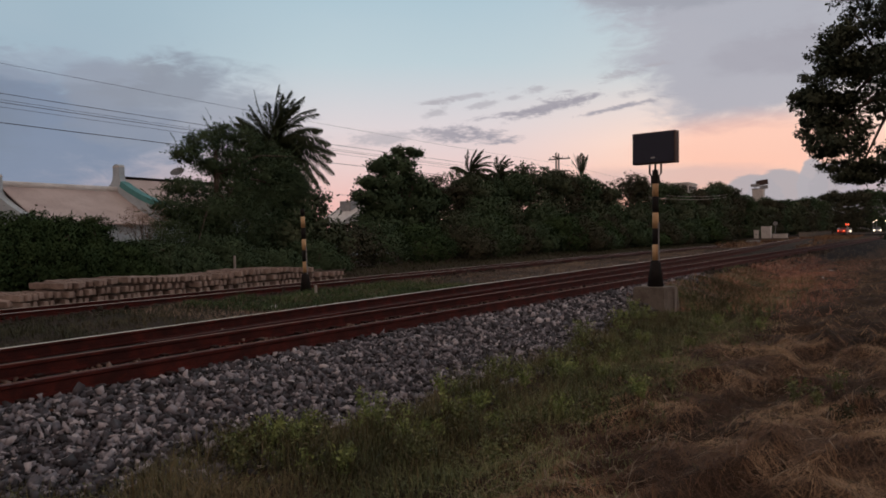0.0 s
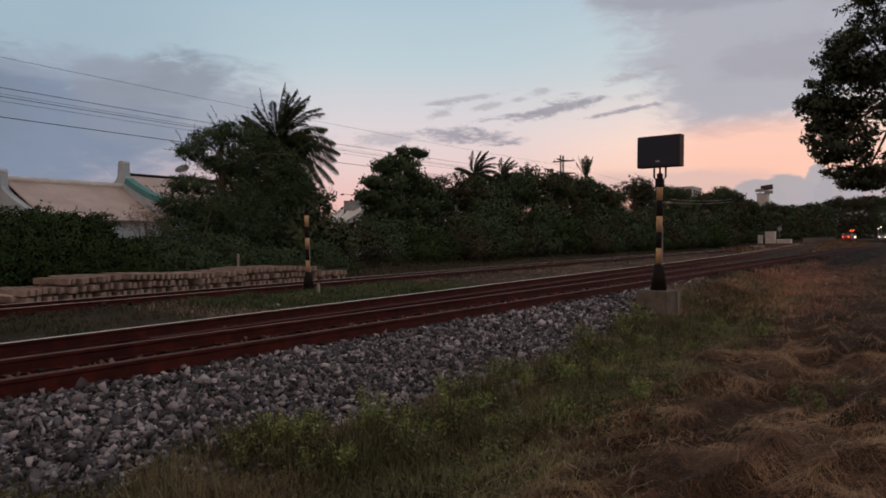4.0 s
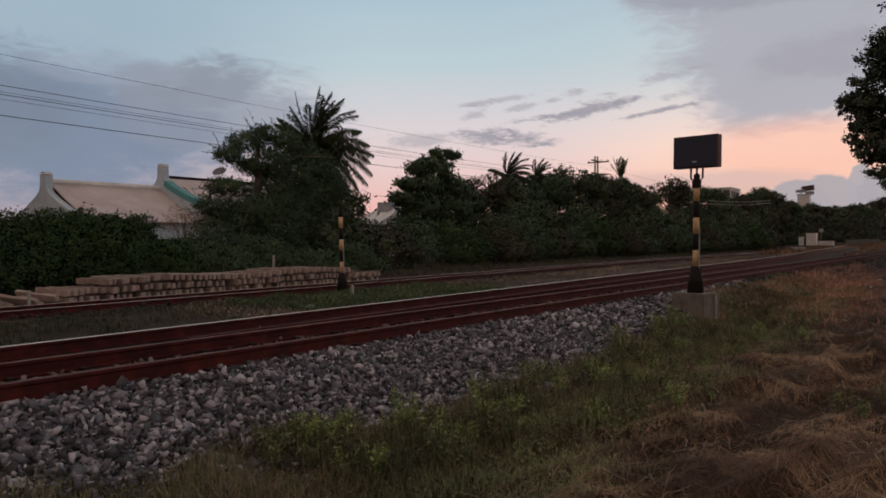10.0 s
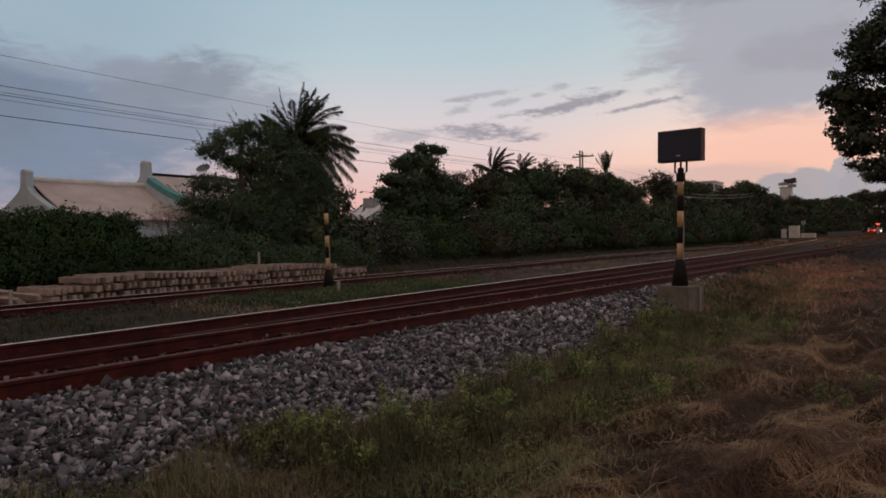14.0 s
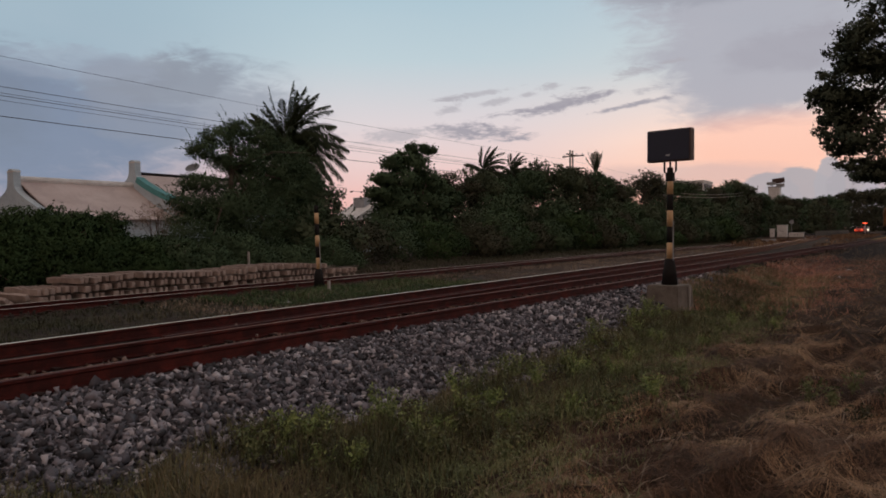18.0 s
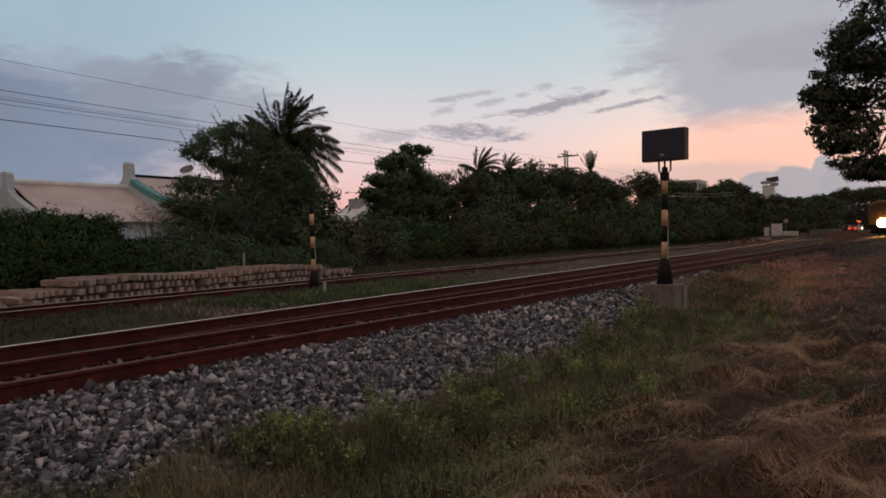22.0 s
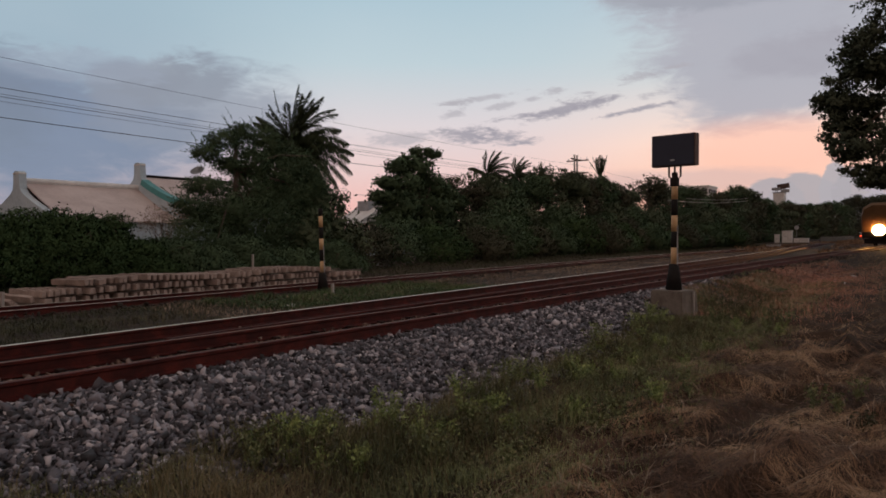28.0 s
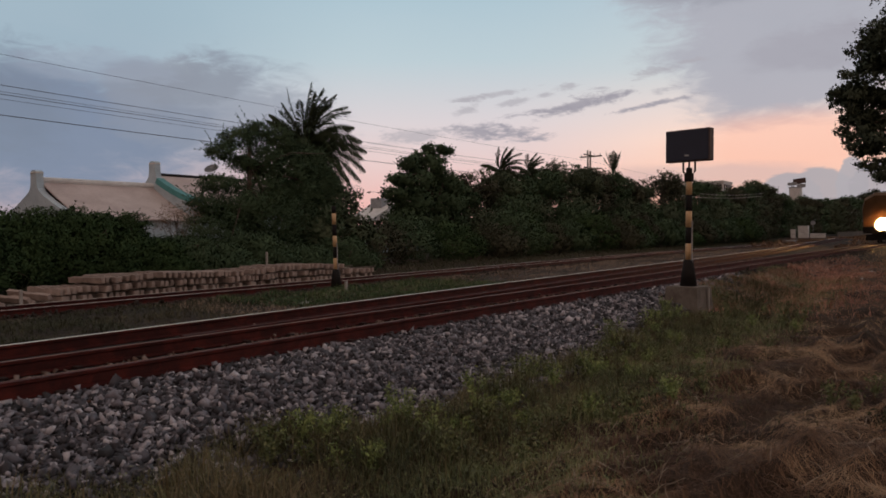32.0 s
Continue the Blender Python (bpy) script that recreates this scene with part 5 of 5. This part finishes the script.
def locomotive():
    th = holder("locomotive", (near_x(150), 150, RAIL_TOP), "diesel locomotive with a bright yellow headlamp, its glare painted orange-brown on the body", "locomotive")
    part("underframe", box(2.6, 13.6, 0.4, (0, 6.9, 1.0), 0.05), M_BLACK, th)
    bm = bmesh.new()
    prof = [(-1.35, 1.2), (-1.4, 2.6), (-1.25, 3.3), (-0.6, 3.7), (0.6, 3.7), (1.25, 3.3), (1.4, 2.6), (1.35, 1.2)]
    rows = []
    for y, k in ((0.05, 0.90), (0.5, 0.97), (0.9, 1.0), (13.3, 1.0), (13.7, 0.95)):
        rows.append([bm.verts.new((a * k, y, 1.2 + (b - 1.2) * k)) for a, b in prof])
    for r1, r2 in zip(rows, rows[1:]):
        for i in range(len(prof)):
            j = (i + 1) % len(prof)
            bm.faces.new([r1[i], r1[j], r2[j], r2[i]])
    bm.faces.new(rows[0])
    bm.faces.new(rows[-1][::-1])
    bmesh.ops.recalc_face_normals(bm, faces=bm.faces)
    part("body", bm, M_LOCO_GLARE, th)
    for x in (-0.55, 0.55):
        part("windscreen", box(0.9, 0.06, 0.6, (x, 0.09, 2.85), 0.02), M_GLASS, th)
    rot = Euler((radians(90), 0, 0)).to_matrix().to_4x4()
    lamp = part("headlamp", ring_tube(0.46, 0.56, 0.30), M_GREY, th, m=pose(0, -0.1, 1.33, 90, 0, 0))
    part("lens", disc(0.44), G_TRAIN, lamp, "blazing yellow-white lens", m=pose(0, 0, 0.12))
    part("reflector", disc(0.45), M_GREY, lamp, m=pose(0, 0, -0.02))
    part("buffer_beam", box(2.5, 0.15, 0.5, (0, 0.05, 0.95), 0.03), M_BLACK, th)
    part("coupler", box(0.3, 0.5, 0.3, (0, -0.2, 0.8), 0.04), M_BLACK, th)
    part("pilot", box(2.2, 0.1, 0.45, (0, 0.15, 0.42), 0.03), M_BLACK, th)
    bogie(th, 2.6)
    bogie(th, 11.0)
    return th


def coach():
    th = holder("coach", (near_x(175), 175, RAIL_TOP), "railway coach behind the locomotive", "railway coach", "train coaches")
    part("body", box(2.8, 19.4, 2.5, (0, 0, 2.2), 0.2), M_COACH, th)
    part("roof", tube([(0, -9.6, 3.05), (0, 9.6, 3.05)], 1.15, 14), M_GREY, th)
    me = as_mesh("window", box(0.06, 1.1, 0.75, bevel=0.02), M_GLASS)
    for i in range(9):
        for x in (-1.4, 1.4):
            part("window", me, None, th, m=pose(x, -8 + 2 * i, 2.5))
    bogie(th, -7)
    bogie(th, 7)
    return th


TRAIN = [locomotive()] + [coach() for _ in range(4)]


# ================= grass, hay, litter =================
def blades(rng, xy, zfun, height, width, lie=0.25, flat=False, per=4):
    n = len(xy)
    z = np.array([zfun(a, b) for a, b in xy])
    base = np.column_stack([xy, z])
    h = height * rng.uniform(0.45, 1.25, n)
    a = rng.uniform(0, 2 * np.pi, n)
    out = np.column_stack([np.cos(a), np.sin(a), np.zeros(n)])
    side = np.column_stack([-np.sin(a), np.cos(a), np.zeros(n)]) * (width * rng.uniform(0.6, 1.3, n))[:, None]
    if flat:
        base[:, 2] += rng.uniform(0.01, 0.06, n)
        tip = base + out * h[:, None]
        tip[:, 2] = np.array([zfun(a, b) for a, b in tip[:, :2]]) + rng.uniform(0.005, 0.07, n)
        mid = (base + tip) / 2 + np.column_stack([rng.normal(0, 0.02, (n, 2)), rng.uniform(0.0, 0.05, n)])
        mid[:, 2] = np.maximum(mid[:, 2], np.array([zfun(a, b) for a, b in mid[:, :2]]) + 0.012)
    else:
        h = h * np.array([1.0 + 1.1 * lump(a, b, 1.5, 71) for a, b in xy])
        bend = rng.uniform(0.1, 1.0, n) * lie
        mid = base + out * (h * bend * 0.35)[:, None] + np.column_stack([np.zeros((n, 2)), h * 0.55])
        tip = base + out * (h * bend * 1.6)[:, None] + np.column_stack([np.zeros((n, 2)), h * (1 - bend * 0.35)])
    if per == 3:
        return np.stack([base - side * 0.5, base + side * 0.5, tip], 1).reshape(-1, 3)
    if per == 4:
        return np.stack([mid - side * 0.5, base, mid + side * 0.5, tip], 1).reshape(-1, 3)


def scatter(rng, n, x0, x1, y0, y1, power=1.0, patch=0.0, seed=0.0, scale=0.8):
    x = rng.uniform(x0, x1, n)
    y = y0 + (y1 - y0) * rng.uniform(0, 1, n) ** power
    if patch:
        keep = np.array([lump(a, b, scale, seed) for a, b in zip(x, y)]) > -0.35 + 0.5 * patch * rng.normal(0, 0.4, n)
        x, y = x[keep], y[keep]
    return np.column_stack([x, y])


def stuff(name, verts, per, mat, label, category):
    return tagged(new(name, quick_mesh(name, verts, per, mat)), label, category, kind="stuff")


def ballast_z(a):
    """Top of the main bed at the offset a from its middle."""
    return float(np.interp(a, [p[0] for p in NEAR_PROFILE], [p[1] for p in NEAR_PROFILE]))


def bank_z(x, y):
    return max(ground_z(x, y), ballast_z(x - near_x(y)))


def off_track(p, keep=0.85):
    """Only the places beside the main line's rails."""
    return p[p[:, 0] - near_x(p[:, 1]) > keep]


def verge_x(y):
    """Where the crushed stone gives way to growth, along the line."""
    return float(np.interp(y, [-9, 1.5, 2.2, 3.0, 4.0, 5.0, 6.0, 7.0, 8.0, 9.5, 11.0, 12.5, 15.0, 20.0, 30.0, 40.0], [-4.1, -3.95, -3.8, -3.7, -3.52, -3.34, -3.30, -3.42, -3.42, -3.48, -3.62, -3.8, -4.05, -4.15, -3.7, -3.2]))


rng = np.random.default_rng(3)
# rough growth between the ballast and the mown ground
def edge_keep(p, fade=True):
    if fade:
        p = p[rng.uniform(0, 1, len(p)) < np.clip((p[:, 1] - 1.2) / 1.4, 0, 1)]
    lim = np.array([verge_x(b) - 0.18 + 0.28 * lump(a, b, 0.9, 6) + 0.22 * lump(a, b, 2.6, 16) for a, b in p])
    clear = (np.abs(p[:, 0] + 3.8) < 0.62) & (p[:, 1] > 12.55) & (p[:, 1] < 13.7)
    return p[(p[:, 0] > lim) & ~clear]


w = edge_keep(scatter(rng, 60000, -4.6, -2.2, 1.2, 19, 1.6, 0.8, 1.0))
w = w[rng.uniform(0, 1, len(w)) < np.clip(1.2 - np.abs(w[:, 0] + 3.4) * 0.9, 0.05, 1)]
stuff("weeds", blades(rng, w, bank_z, 0.20, 0.0048, 0.6), 4, L_WEED, "weeds and rough grass at the foot of the ballast", "grass")
g = edge_keep(scatter(rng, 180000, -4.4, -0.6, 1.2, 24, 1.6, 0.9, 5.0))
g = g[rng.uniform(0, 1, len(g)) < np.clip((-1.45 + 0.4 * np.maximum(0, 4.7 - g[:, 1]) - g[:, 0]) / 1.1 + 0.35 * np.array([lump(a, b, 0.7, 31) for a, b in g]), 0, 1)]
g = g[rng.uniform(0, 1, len(g)) < np.clip(0.35 + (g[:, 1] - 2.6) / 2.0, 0.35, 1)]
stuff("grass_verge", blades(rng, g, bank_z, 0.115, 0.0050, 0.8), 4, L_GRASS, "green grass along the foot of the bank", "grass")
sd = edge_keep(scatter(rng, 1300, -4.5, -1.6, 1.4, 12, 1.4, 0.5, 6.0))
sz = np.array([bank_z(a, b) for a, b in sd]) + rng.uniform(0.06, 0.17, len(sd))
stuff("seed_heads", leaf_quads(rng, np.column_stack([sd, sz]), 0.011, 0.0, 0.8), 4, L_SEED, "small pale seed heads above the weeds", "weeds")
lf = edge_keep(scatter(rng, 48000, -4.5, -1.2, 1.2, 16, 1.5, 0.9, 6.0))
lf = lf[rng.uniform(0, 1, len(lf)) < np.clip((-1.5 + 0.4 * np.maximum(0, 4.7 - lf[:, 1]) - lf[:, 0]) / 1.1 + 0.4 * np.array([lump(a, b, 0.9, 33) for a, b in lf]), 0, 1)]
lf = lf[rng.uniform(0, 1, len(lf)) < np.clip(0.3 + (lf[:, 1] - 2.6) / 2.0, 0.3, 1)]
lz = np.array([bank_z(a, b) for a, b in lf]) + 0.02 + rng.uniform(0, 1, len(lf)) ** 1.5 * (0.13 + 0.12 * np.array([lump(a, b, 1.2, 35) for a, b in lf]))
stuff("low_weed_leaves", leaf_quads(rng, np.column_stack([lf, lz]), 0.017, -0.3, 0.6), 4, L_GRASS, "small leaves of low weeds along the bank", "weeds")
g = scatter(rng, 42000, -3.0, 7.0, 1.2, 30, 1.6, 1.0, 8.0)
stuff("short_grass", blades(rng, g, ground_z, 0.06, 0.005, 0.8), 4, L_WEED, "short thin grass among the hay", "grass")
hy = scatter(rng, 240000, -3.4, 4.5, 0.0, 10, 1.2, 0.4, 12.0, 0.6)
hy = hy[rng.uniform(0, 1, len(hy)) < np.clip(hy[:, 1] / 1.8, 0, 1)]
hy = hy[rng.uniform(0, 1, len(hy)) < np.clip((hy[:, 0] + 2.75 - 0.4 * np.maximum(0, 4.7 - hy[:, 1])) / 0.9 + 0.4 * np.array([lump(a, b, 0.8, 41) for a, b in hy]), 0.04, 1)]
hy = hy[rng.uniform(0, 1, len(hy)) < np.array([min(1.0, 0.3 + 8.0 * max(0.0, ground_z(a, b)) + 0.5 * lump(a, b, 1.6, 51)) for a, b in hy])]
stuff("cut_hay", blades(rng, hy, ground_z, 0.16, 0.0042, flat=True, per=3), 3, L_HAY, "dry cut grass lying in rows on the ground", "hay")
hy = off_track(scatter(rng, 80000, -3.2, 12, 9, 40, 1.3, 0.5, 12.0, 0.6), 1.3)
stuff("cut_hay_beyond", blades(rng, hy, ground_z, 0.2, 0.0085, flat=True, per=3), 3, L_HAY, "dry cut grass lying further along the line", "hay")
hy = scatter(rng, 50000, -3.4, 6.5, -9, 2.6, 1.0, 0.4, 12.0, 0.6)
hy = hy[rng.uniform(0, 1, len(hy)) < np.clip((2.6 - hy[:, 1]) / 2.2, 0, 1)]
stuff("hay_by_the_path", blades(rng, hy, ground_z, 0.2, 0.008, flat=True, per=3), 3, L_HAY, "thin dry cut grass on trodden soil", "hay")
g = edge_keep(scatter(rng, 42000, -4.4, -1.2, -9, 2.6, 1.0, 0.7, 5.0), False)
g = g[rng.uniform(0, 1, len(g)) < np.clip((-1.0 - g[:, 0]) / 2.2, 0, 1)]
stuff("grass_by_the_path", blades(rng, g, bank_z, 0.085, 0.008, 0.8), 4, L_GRASS, "green grass along the bank", "grass")
st = scatter(rng, 1500, -2.1, 4.2, 1.5, 9, 1.2)
stuff("long_straws", blades(rng, st, lambda a, b: ground_z(a, b) + 0.05, 0.36, 0.006, flat=True), 4, L_STRAW, "long pale straws lying on the hay", "hay")
r = scatter(rng, 60000, -4.4, -0.8, 13.0, 36, 1.0, 0.7, 3.0)
r = off_track(r, 0.95)
r = r[rng.uniform(0, 1, len(r)) < np.clip(1.0 - 0.2 * np.abs(r[:, 1] - 20) / 4 - 0.35 * np.abs(r[:, 0] + 3.0), 0.08, 1)]
stuff("dry_grass", blades(rng, r, bank_z, 0.14, 0.007, 1.2), 4, L_RED, "reddish dry grass behind the post", "grass")
g = scatter(rng, 56000, -12.9, -9.0, 3, 40, 1.6, 0.8, 15.0, 0.5)
g = g[rng.uniform(0, 1, len(g)) < np.clip(1.1 - (g[:, 1] - 6) / 13 + 0.8 * np.array([lump(a, b, 0.45, 61) for a, b in g]), 0.02, 1)]
stuff("grass_between_tracks", blades(rng, g, lambda a, b: max(0.15, ground_z(a, b)), 0.12, 0.010, 0.8), 4, L_SHADE, "green grass between the two tracks", "grass")
g = scatter(rng, 16000, -12.7, -9.0, 9.3, 16.5, 1.0, 0.9, 18.0, 0.7)
stuff("green_patch_between_tracks", blades(rng, g, lambda a, b: max(0.18, ground_z(a, b)), 0.15, 0.011, 0.8), 4, L_BANK, "patch of fresh green grass between the tracks", "grass")
g = scatter(rng, 26000, -13.0, -8.7, 8, 85, 1.3, 0.6, 25.0, 0.5)
g = g[np.array([min(branch_x(b) - 1.2, 99) - a > 0 and a - far_x(b) > 1.0 for a, b in g])]
stuff("dry_grass_between_tracks", blades(rng, g, lambda a, b: max(0.17, ground_z(a, b)), 0.10, 0.016, 0.6), 4, L_DRYDARK, "dry grass between the two tracks", "grass")
g = scatter(rng, 30000, -20.5, -15.6, 3, 110, 1.4, 0.4, 35.0, 0.5)
g = g[(g[:, 1] > 19) | (g[:, 0] < -18)]
stuff("trackside_scrub", blades(rng, g, ground_z, 0.2, 0.02, 0.6), 4, L_SCRUB, "rough grass before the tree belt", "grass")
g = np.concatenate([scatter(rng, 27000, -4.0, 30.0, 28, 150, 1.5, 0.3, 45.0, 0.2), scatter(rng, 15000, -5.6, -3.0, 15, 190, 1.6, 0.3, 46.0, 0.2)])
g = off_track(g)
stuff("far_grass", blades(rng, g, bank_z, 0.15, 0.018, 1.2), 4, L_DRYDARK, "rough brown grass further along the line", "grass")
g = scatter(rng, 16000, -14.0, -5.5, 60, 186, 1.3, 0.3, 55.0, 0.2)
g = g[np.array([b > 106 or branch_x(b) + 1.2 < a or (a < branch_x(b) - 1.2 and abs(a - far_x(b)) > 1.2) for a, b in g])]
g = g[g[:, 0] - near_x(g[:, 1]) < -2.2]
stuff("far_grass_beyond_points", blades(rng, g, ground_z, 0.35, 0.05, 0.5), 4, L_HAY, "dry grass beyond the points", "grass")


def plant(at, h, seed, label, mat=L_BUSH):
    """A single leafy weed: stems with leaves up them."""
    rg = np.random.default_rng(seed)
    th = holder("weed_plant", at, label, "weed")
    stems, leaves = [], []
    for k in range(9):
        a = rg.uniform(0, 6.28)
        tip = Vector((math.cos(a) * h * 0.38, math.sin(a) * h * 0.38, h * rg.uniform(0.7, 1.0)))
        stems.append(tube([(0, 0, 0), tip * 0.5 + Vector((0, 0, h * 0.08)), tip], 0.004, 3, 0.0015))
        for i in range(16):
            leaves.append(tuple(tip * rg.uniform(0.25, 1.0) + Vector(rg.normal(0, 0.02, 3))))
    part("stem", merge(*stems), mat, th)
    part("leaves", quick_mesh("leaves", leaf_quads(rg, np.array(leaves), 0.020 + h * 0.05, 0.1), 4, mat), mat, th)


for i, (x, y, h) in enumerate([(-3.95, 4.4, 0.34), (-4.1, 6.1, 0.36), (-4.15, 6.4, 0.3), (-4.3, 8.7, 0.42), (-4.35, 9.0, 0.36), (-3.6, 3.1, 0.3), (-3.0, 5.2, 0.25), (-3.3, 7.3, 0.28), (-4.4, 10.6, 0.34),
                               (-3.0, 11.8, 0.3), (-3.2, 9.6, 0.26), (-2.6, 6.4, 0.22), (-3.9, 5.3, 0.3), (-2.9, 12.6, 0.3), (-4.5, 12.0, 0.3)]):
    x = max(x, verge_x(y) - 0.08)
    plant((x, y, bank_z(x, y)), h, 200 + i, "leafy green weed growing at the edge of the ballast", (L_LEAFY, L_GRASS)[i % 2])
rw = random.Random(77)
for i in range(170):
    y = 3.2 + 11.7 * rw.random() ** 1.25
    x = verge_x(y) + 0.3 * lump(-4.1, y, 0.9, 6) + rw.random() ** 2.2 * (1.1 + 0.07 * y)
    if 11.9 < y < 13.9 and abs(x + 3.8) < 0.6:
        continue
    plant((x, y, bank_z(x, y)), rw.uniform(0.13, 0.30), 400 + i, "low leafy weed in the grass of the verge", (L_LEAFY, L_GRASS, L_WEED)[i % 3])


for i, (x, y) in enumerate([(-0.55, 6.6), (-0.35, 6.2), (-0.75, 6.9), (-0.2, 6.8), (-0.45, 7.2), (-2.3, 12.2), (-1.9, 11.6)]):
    plant((x, y, ground_z(x, y)), 0.2 + 0.03 * (i % 3), 600 + i, "tuft of green weeds standing among the hay", (L_GRASS, L_SHADE)[i % 2])


def litter(at, size, label, seed):
    rg = random.Random(seed)
    bm = bmesh.new()
    bmesh.ops.create_icosphere(bm, subdivisions=1, radius=size)
    for v in bm.verts:
        v.co = Vector((v.co.x * rg.uniform(0.6, 1.3), v.co.y * rg.uniform(0.6, 1.3), max(0, v.co.z * rg.uniform(0.4, 1.0))))
    tagged(new("litter", as_mesh("litter", bm, M_WHITE)), label, "litter").matrix_basis = pose(*at)


litter((-10.55, 10.05, 0.2), 0.14, "crumpled white plastic bag on the grass", 1)
litter((-1.89, 28.6, 0.05), 0.115, "crumpled white litter in dry grass", 2)
litter((-1.82, 24.0, 0.05), 0.085, "crumpled white litter in dry grass", 3)
for x, y, z, h in ((-18.0, 15.5, 0.15, 0.95), (-15.3, 6.73, 0.12, 0.45), (-11.88, 12.71, 0.18, 0.28)):
    st = new("stake", as_mesh("stake", box(0.06, 0.06, h, (0, 0, h / 2), 0.008), M_CONC))
    st.matrix_basis = pose(x, y, z)
    tagged(st, "short pale concrete stake beside the siding", "stake")


# ================= ballast stones =================
def stone_mesh(rg, name="stone"):
    bm = bmesh.new()
    k = (rg.uniform(0.95, 1.5), rg.uniform(0.6, 1.0), rg.uniform(0.4, 0.75))
    for i in range(8):
        if rg.random() < 0.22:
            continue
        p = [(1 if i >> j & 1 else -1) * rg.uniform(0.3, 1.0) for j in range(3)]
        bm.verts.new([a * b * 1.12 for a, b in zip(p, k)])
    bmesh.ops.convex_hull(bm, input=list(bm.verts))
    bmesh.ops.delete(bm, geom=[v for v in bm.verts if not v.link_faces], context="VERTS")
    bm.verts.index_update()
    bm.verts.ensure_lookup_table()
    return bm


def ballast_stones():
    rg = random.Random(17)
    rn = np.random.default_rng(17)
    protos = []
    for k in range(24):
        bm = stone_mesh(rg)
        protos.append((np.array([v.co[:] for v in bm.verts]), np.array([[v.index for v in f.verts] for f in bm.faces])))
        bm.free()

    def many(name, a0, a1, y0, y1, n, size, power, label, fx=near_x, zf=ballast_z, mat=M_STONE):
        V, F, base = [], [], 0
        for i in range(n):
            pv, pf = protos[i % 24]
            a = rg.uniform(a0, a1)
            y = y0 + (y1 - y0) * rg.random() ** power
            s = size * min(2.0, max(0.55, rg.lognormvariate(0, 0.28)))
            rot = np.array(Euler((rg.gauss(0, 0.7), rg.gauss(0, 0.7), rg.uniform(0, 6.28))).to_matrix())
            x = fx(y) + a
            z = zf(a)
            if fx is near_x and a > 1.0:
                if x > verge_x(y) + 0.12 + 0.28 * lump(x, y, 0.9, 6) + 0.22 * lump(x, y, 2.6, 16) + rg.gauss(0, 0.09):
                    continue
                z = max(z, ground_z(x, y))
            V.append(pv @ rot.T * s + (x, y, z + s * rg.uniform(-0.6, 0.75)))
            F.append(pf + base)
            base += len(pv)
        V, F = np.concatenate(V), np.concatenate(F)
        me = bpy.data.meshes.new(name)
        me.vertices.add(len(V))
        me.vertices.foreach_set("co", V.astype(np.float32).ravel())
        me.loops.add(F.size)
        me.loops.foreach_set("vertex_index", F.astype(np.int32).ravel())
        me.polygons.add(len(F))
        me.polygons.foreach_set("loop_start", np.arange(0, F.size, 3, dtype=np.int32))
        me.update(calc_edges=True)
        me.materials.append(mat)
        ob = new(name, me)
        ob.parent = {near_x: NEAR_BED, branch_x: BRANCH_BED, far_x: FAR_BED}[fx]
        return tagged(ob, label, kind="stuff")

    many("stones_near", 0.6, 2.9, 1.4, 9, 31000, 0.0268, 1.0, "grey crushed stone on the bank")
    many("stones_behind", 0.6, 2.5, -9, 1.4, 2800, 0.048, 1.0, "grey crushed stone back along the bank")
    many("stones_mid", 0.6, 2.4, 9, 20, 13500, 0.031, 1.0, "grey crushed stone further along the bank")
    many("stones_far", 0.6, 1.6, 20, 44, 2600, 0.048, 1.6, "dirty crushed stone far along the bank", mat=M_OLDBED)
    many("stones_between_rails", -0.4, 0.4, 2, 30, 4000, 0.021, 1.3, "rust-stained stone between the rails", mat=M_RUSTSTONE)
    many("stones_in_branch", -0.4, 1.4, 5, 34, 6500, 0.021, 1.2, "rust-stained stone between the branching rails", branch_x, lambda a: 0.392 if a < 0.9 else 0.396, M_RUSTSTONE)
    many("stones_siding", 0.65, 2.6, 3, 60, 5200, 0.036, 1.3, "dirty stones beside the siding", far_x, lambda a: 0.2 if a < 1 else 0.16, M_OLDBED)
    meshes = [as_mesh("stone", stone_mesh(rg), M_STONE_OB) for _ in range(8)]
    for i in range(280):
        a = rg.uniform(0.75, 2.2)
        y = rg.uniform(2.0, 6.5)
        s = 0.026 * rg.uniform(0.8, 1.4)
        ob = part("stone", meshes[i % 8], None, NEAR_BED)
        ob.matrix_basis = Matrix.Translation((near_x(y) + a, y, bank_z(near_x(y) + a, y) + s * 0.3)) @ Euler((rg.uniform(0, 6), rg.uniform(0, 6), rg.uniform(0, 6))).to_matrix().to_4x4() @ Matrix.Scale(s, 4)


ballast_stones()


# ================= what moves: the train =================
TRAIN_Y = [(0, 150), (6, 130), (10, 118), (14, 106), (16.5, 99), (19.6, 91), (22, 85.5), (24, 80.1), (25.4, 76.6), (28.4, 68.6), (30, 65.3), (32, 59.6)]


def motions():
    for i, th in enumerate(TRAIN):
        rows = []
        for t, y in TRAIN_Y:
            c = y + (0 if i == 0 else 25.0 + (i - 1) * 20.6)
            dx = (near_x(c + 1) - near_x(c - 1)) / 2
            rows.append((t, pose(near_x(c), c, RAIL_TOP, 0, 0, -math.degrees(math.atan(dx)))))
        walk(th, rows)


motions()
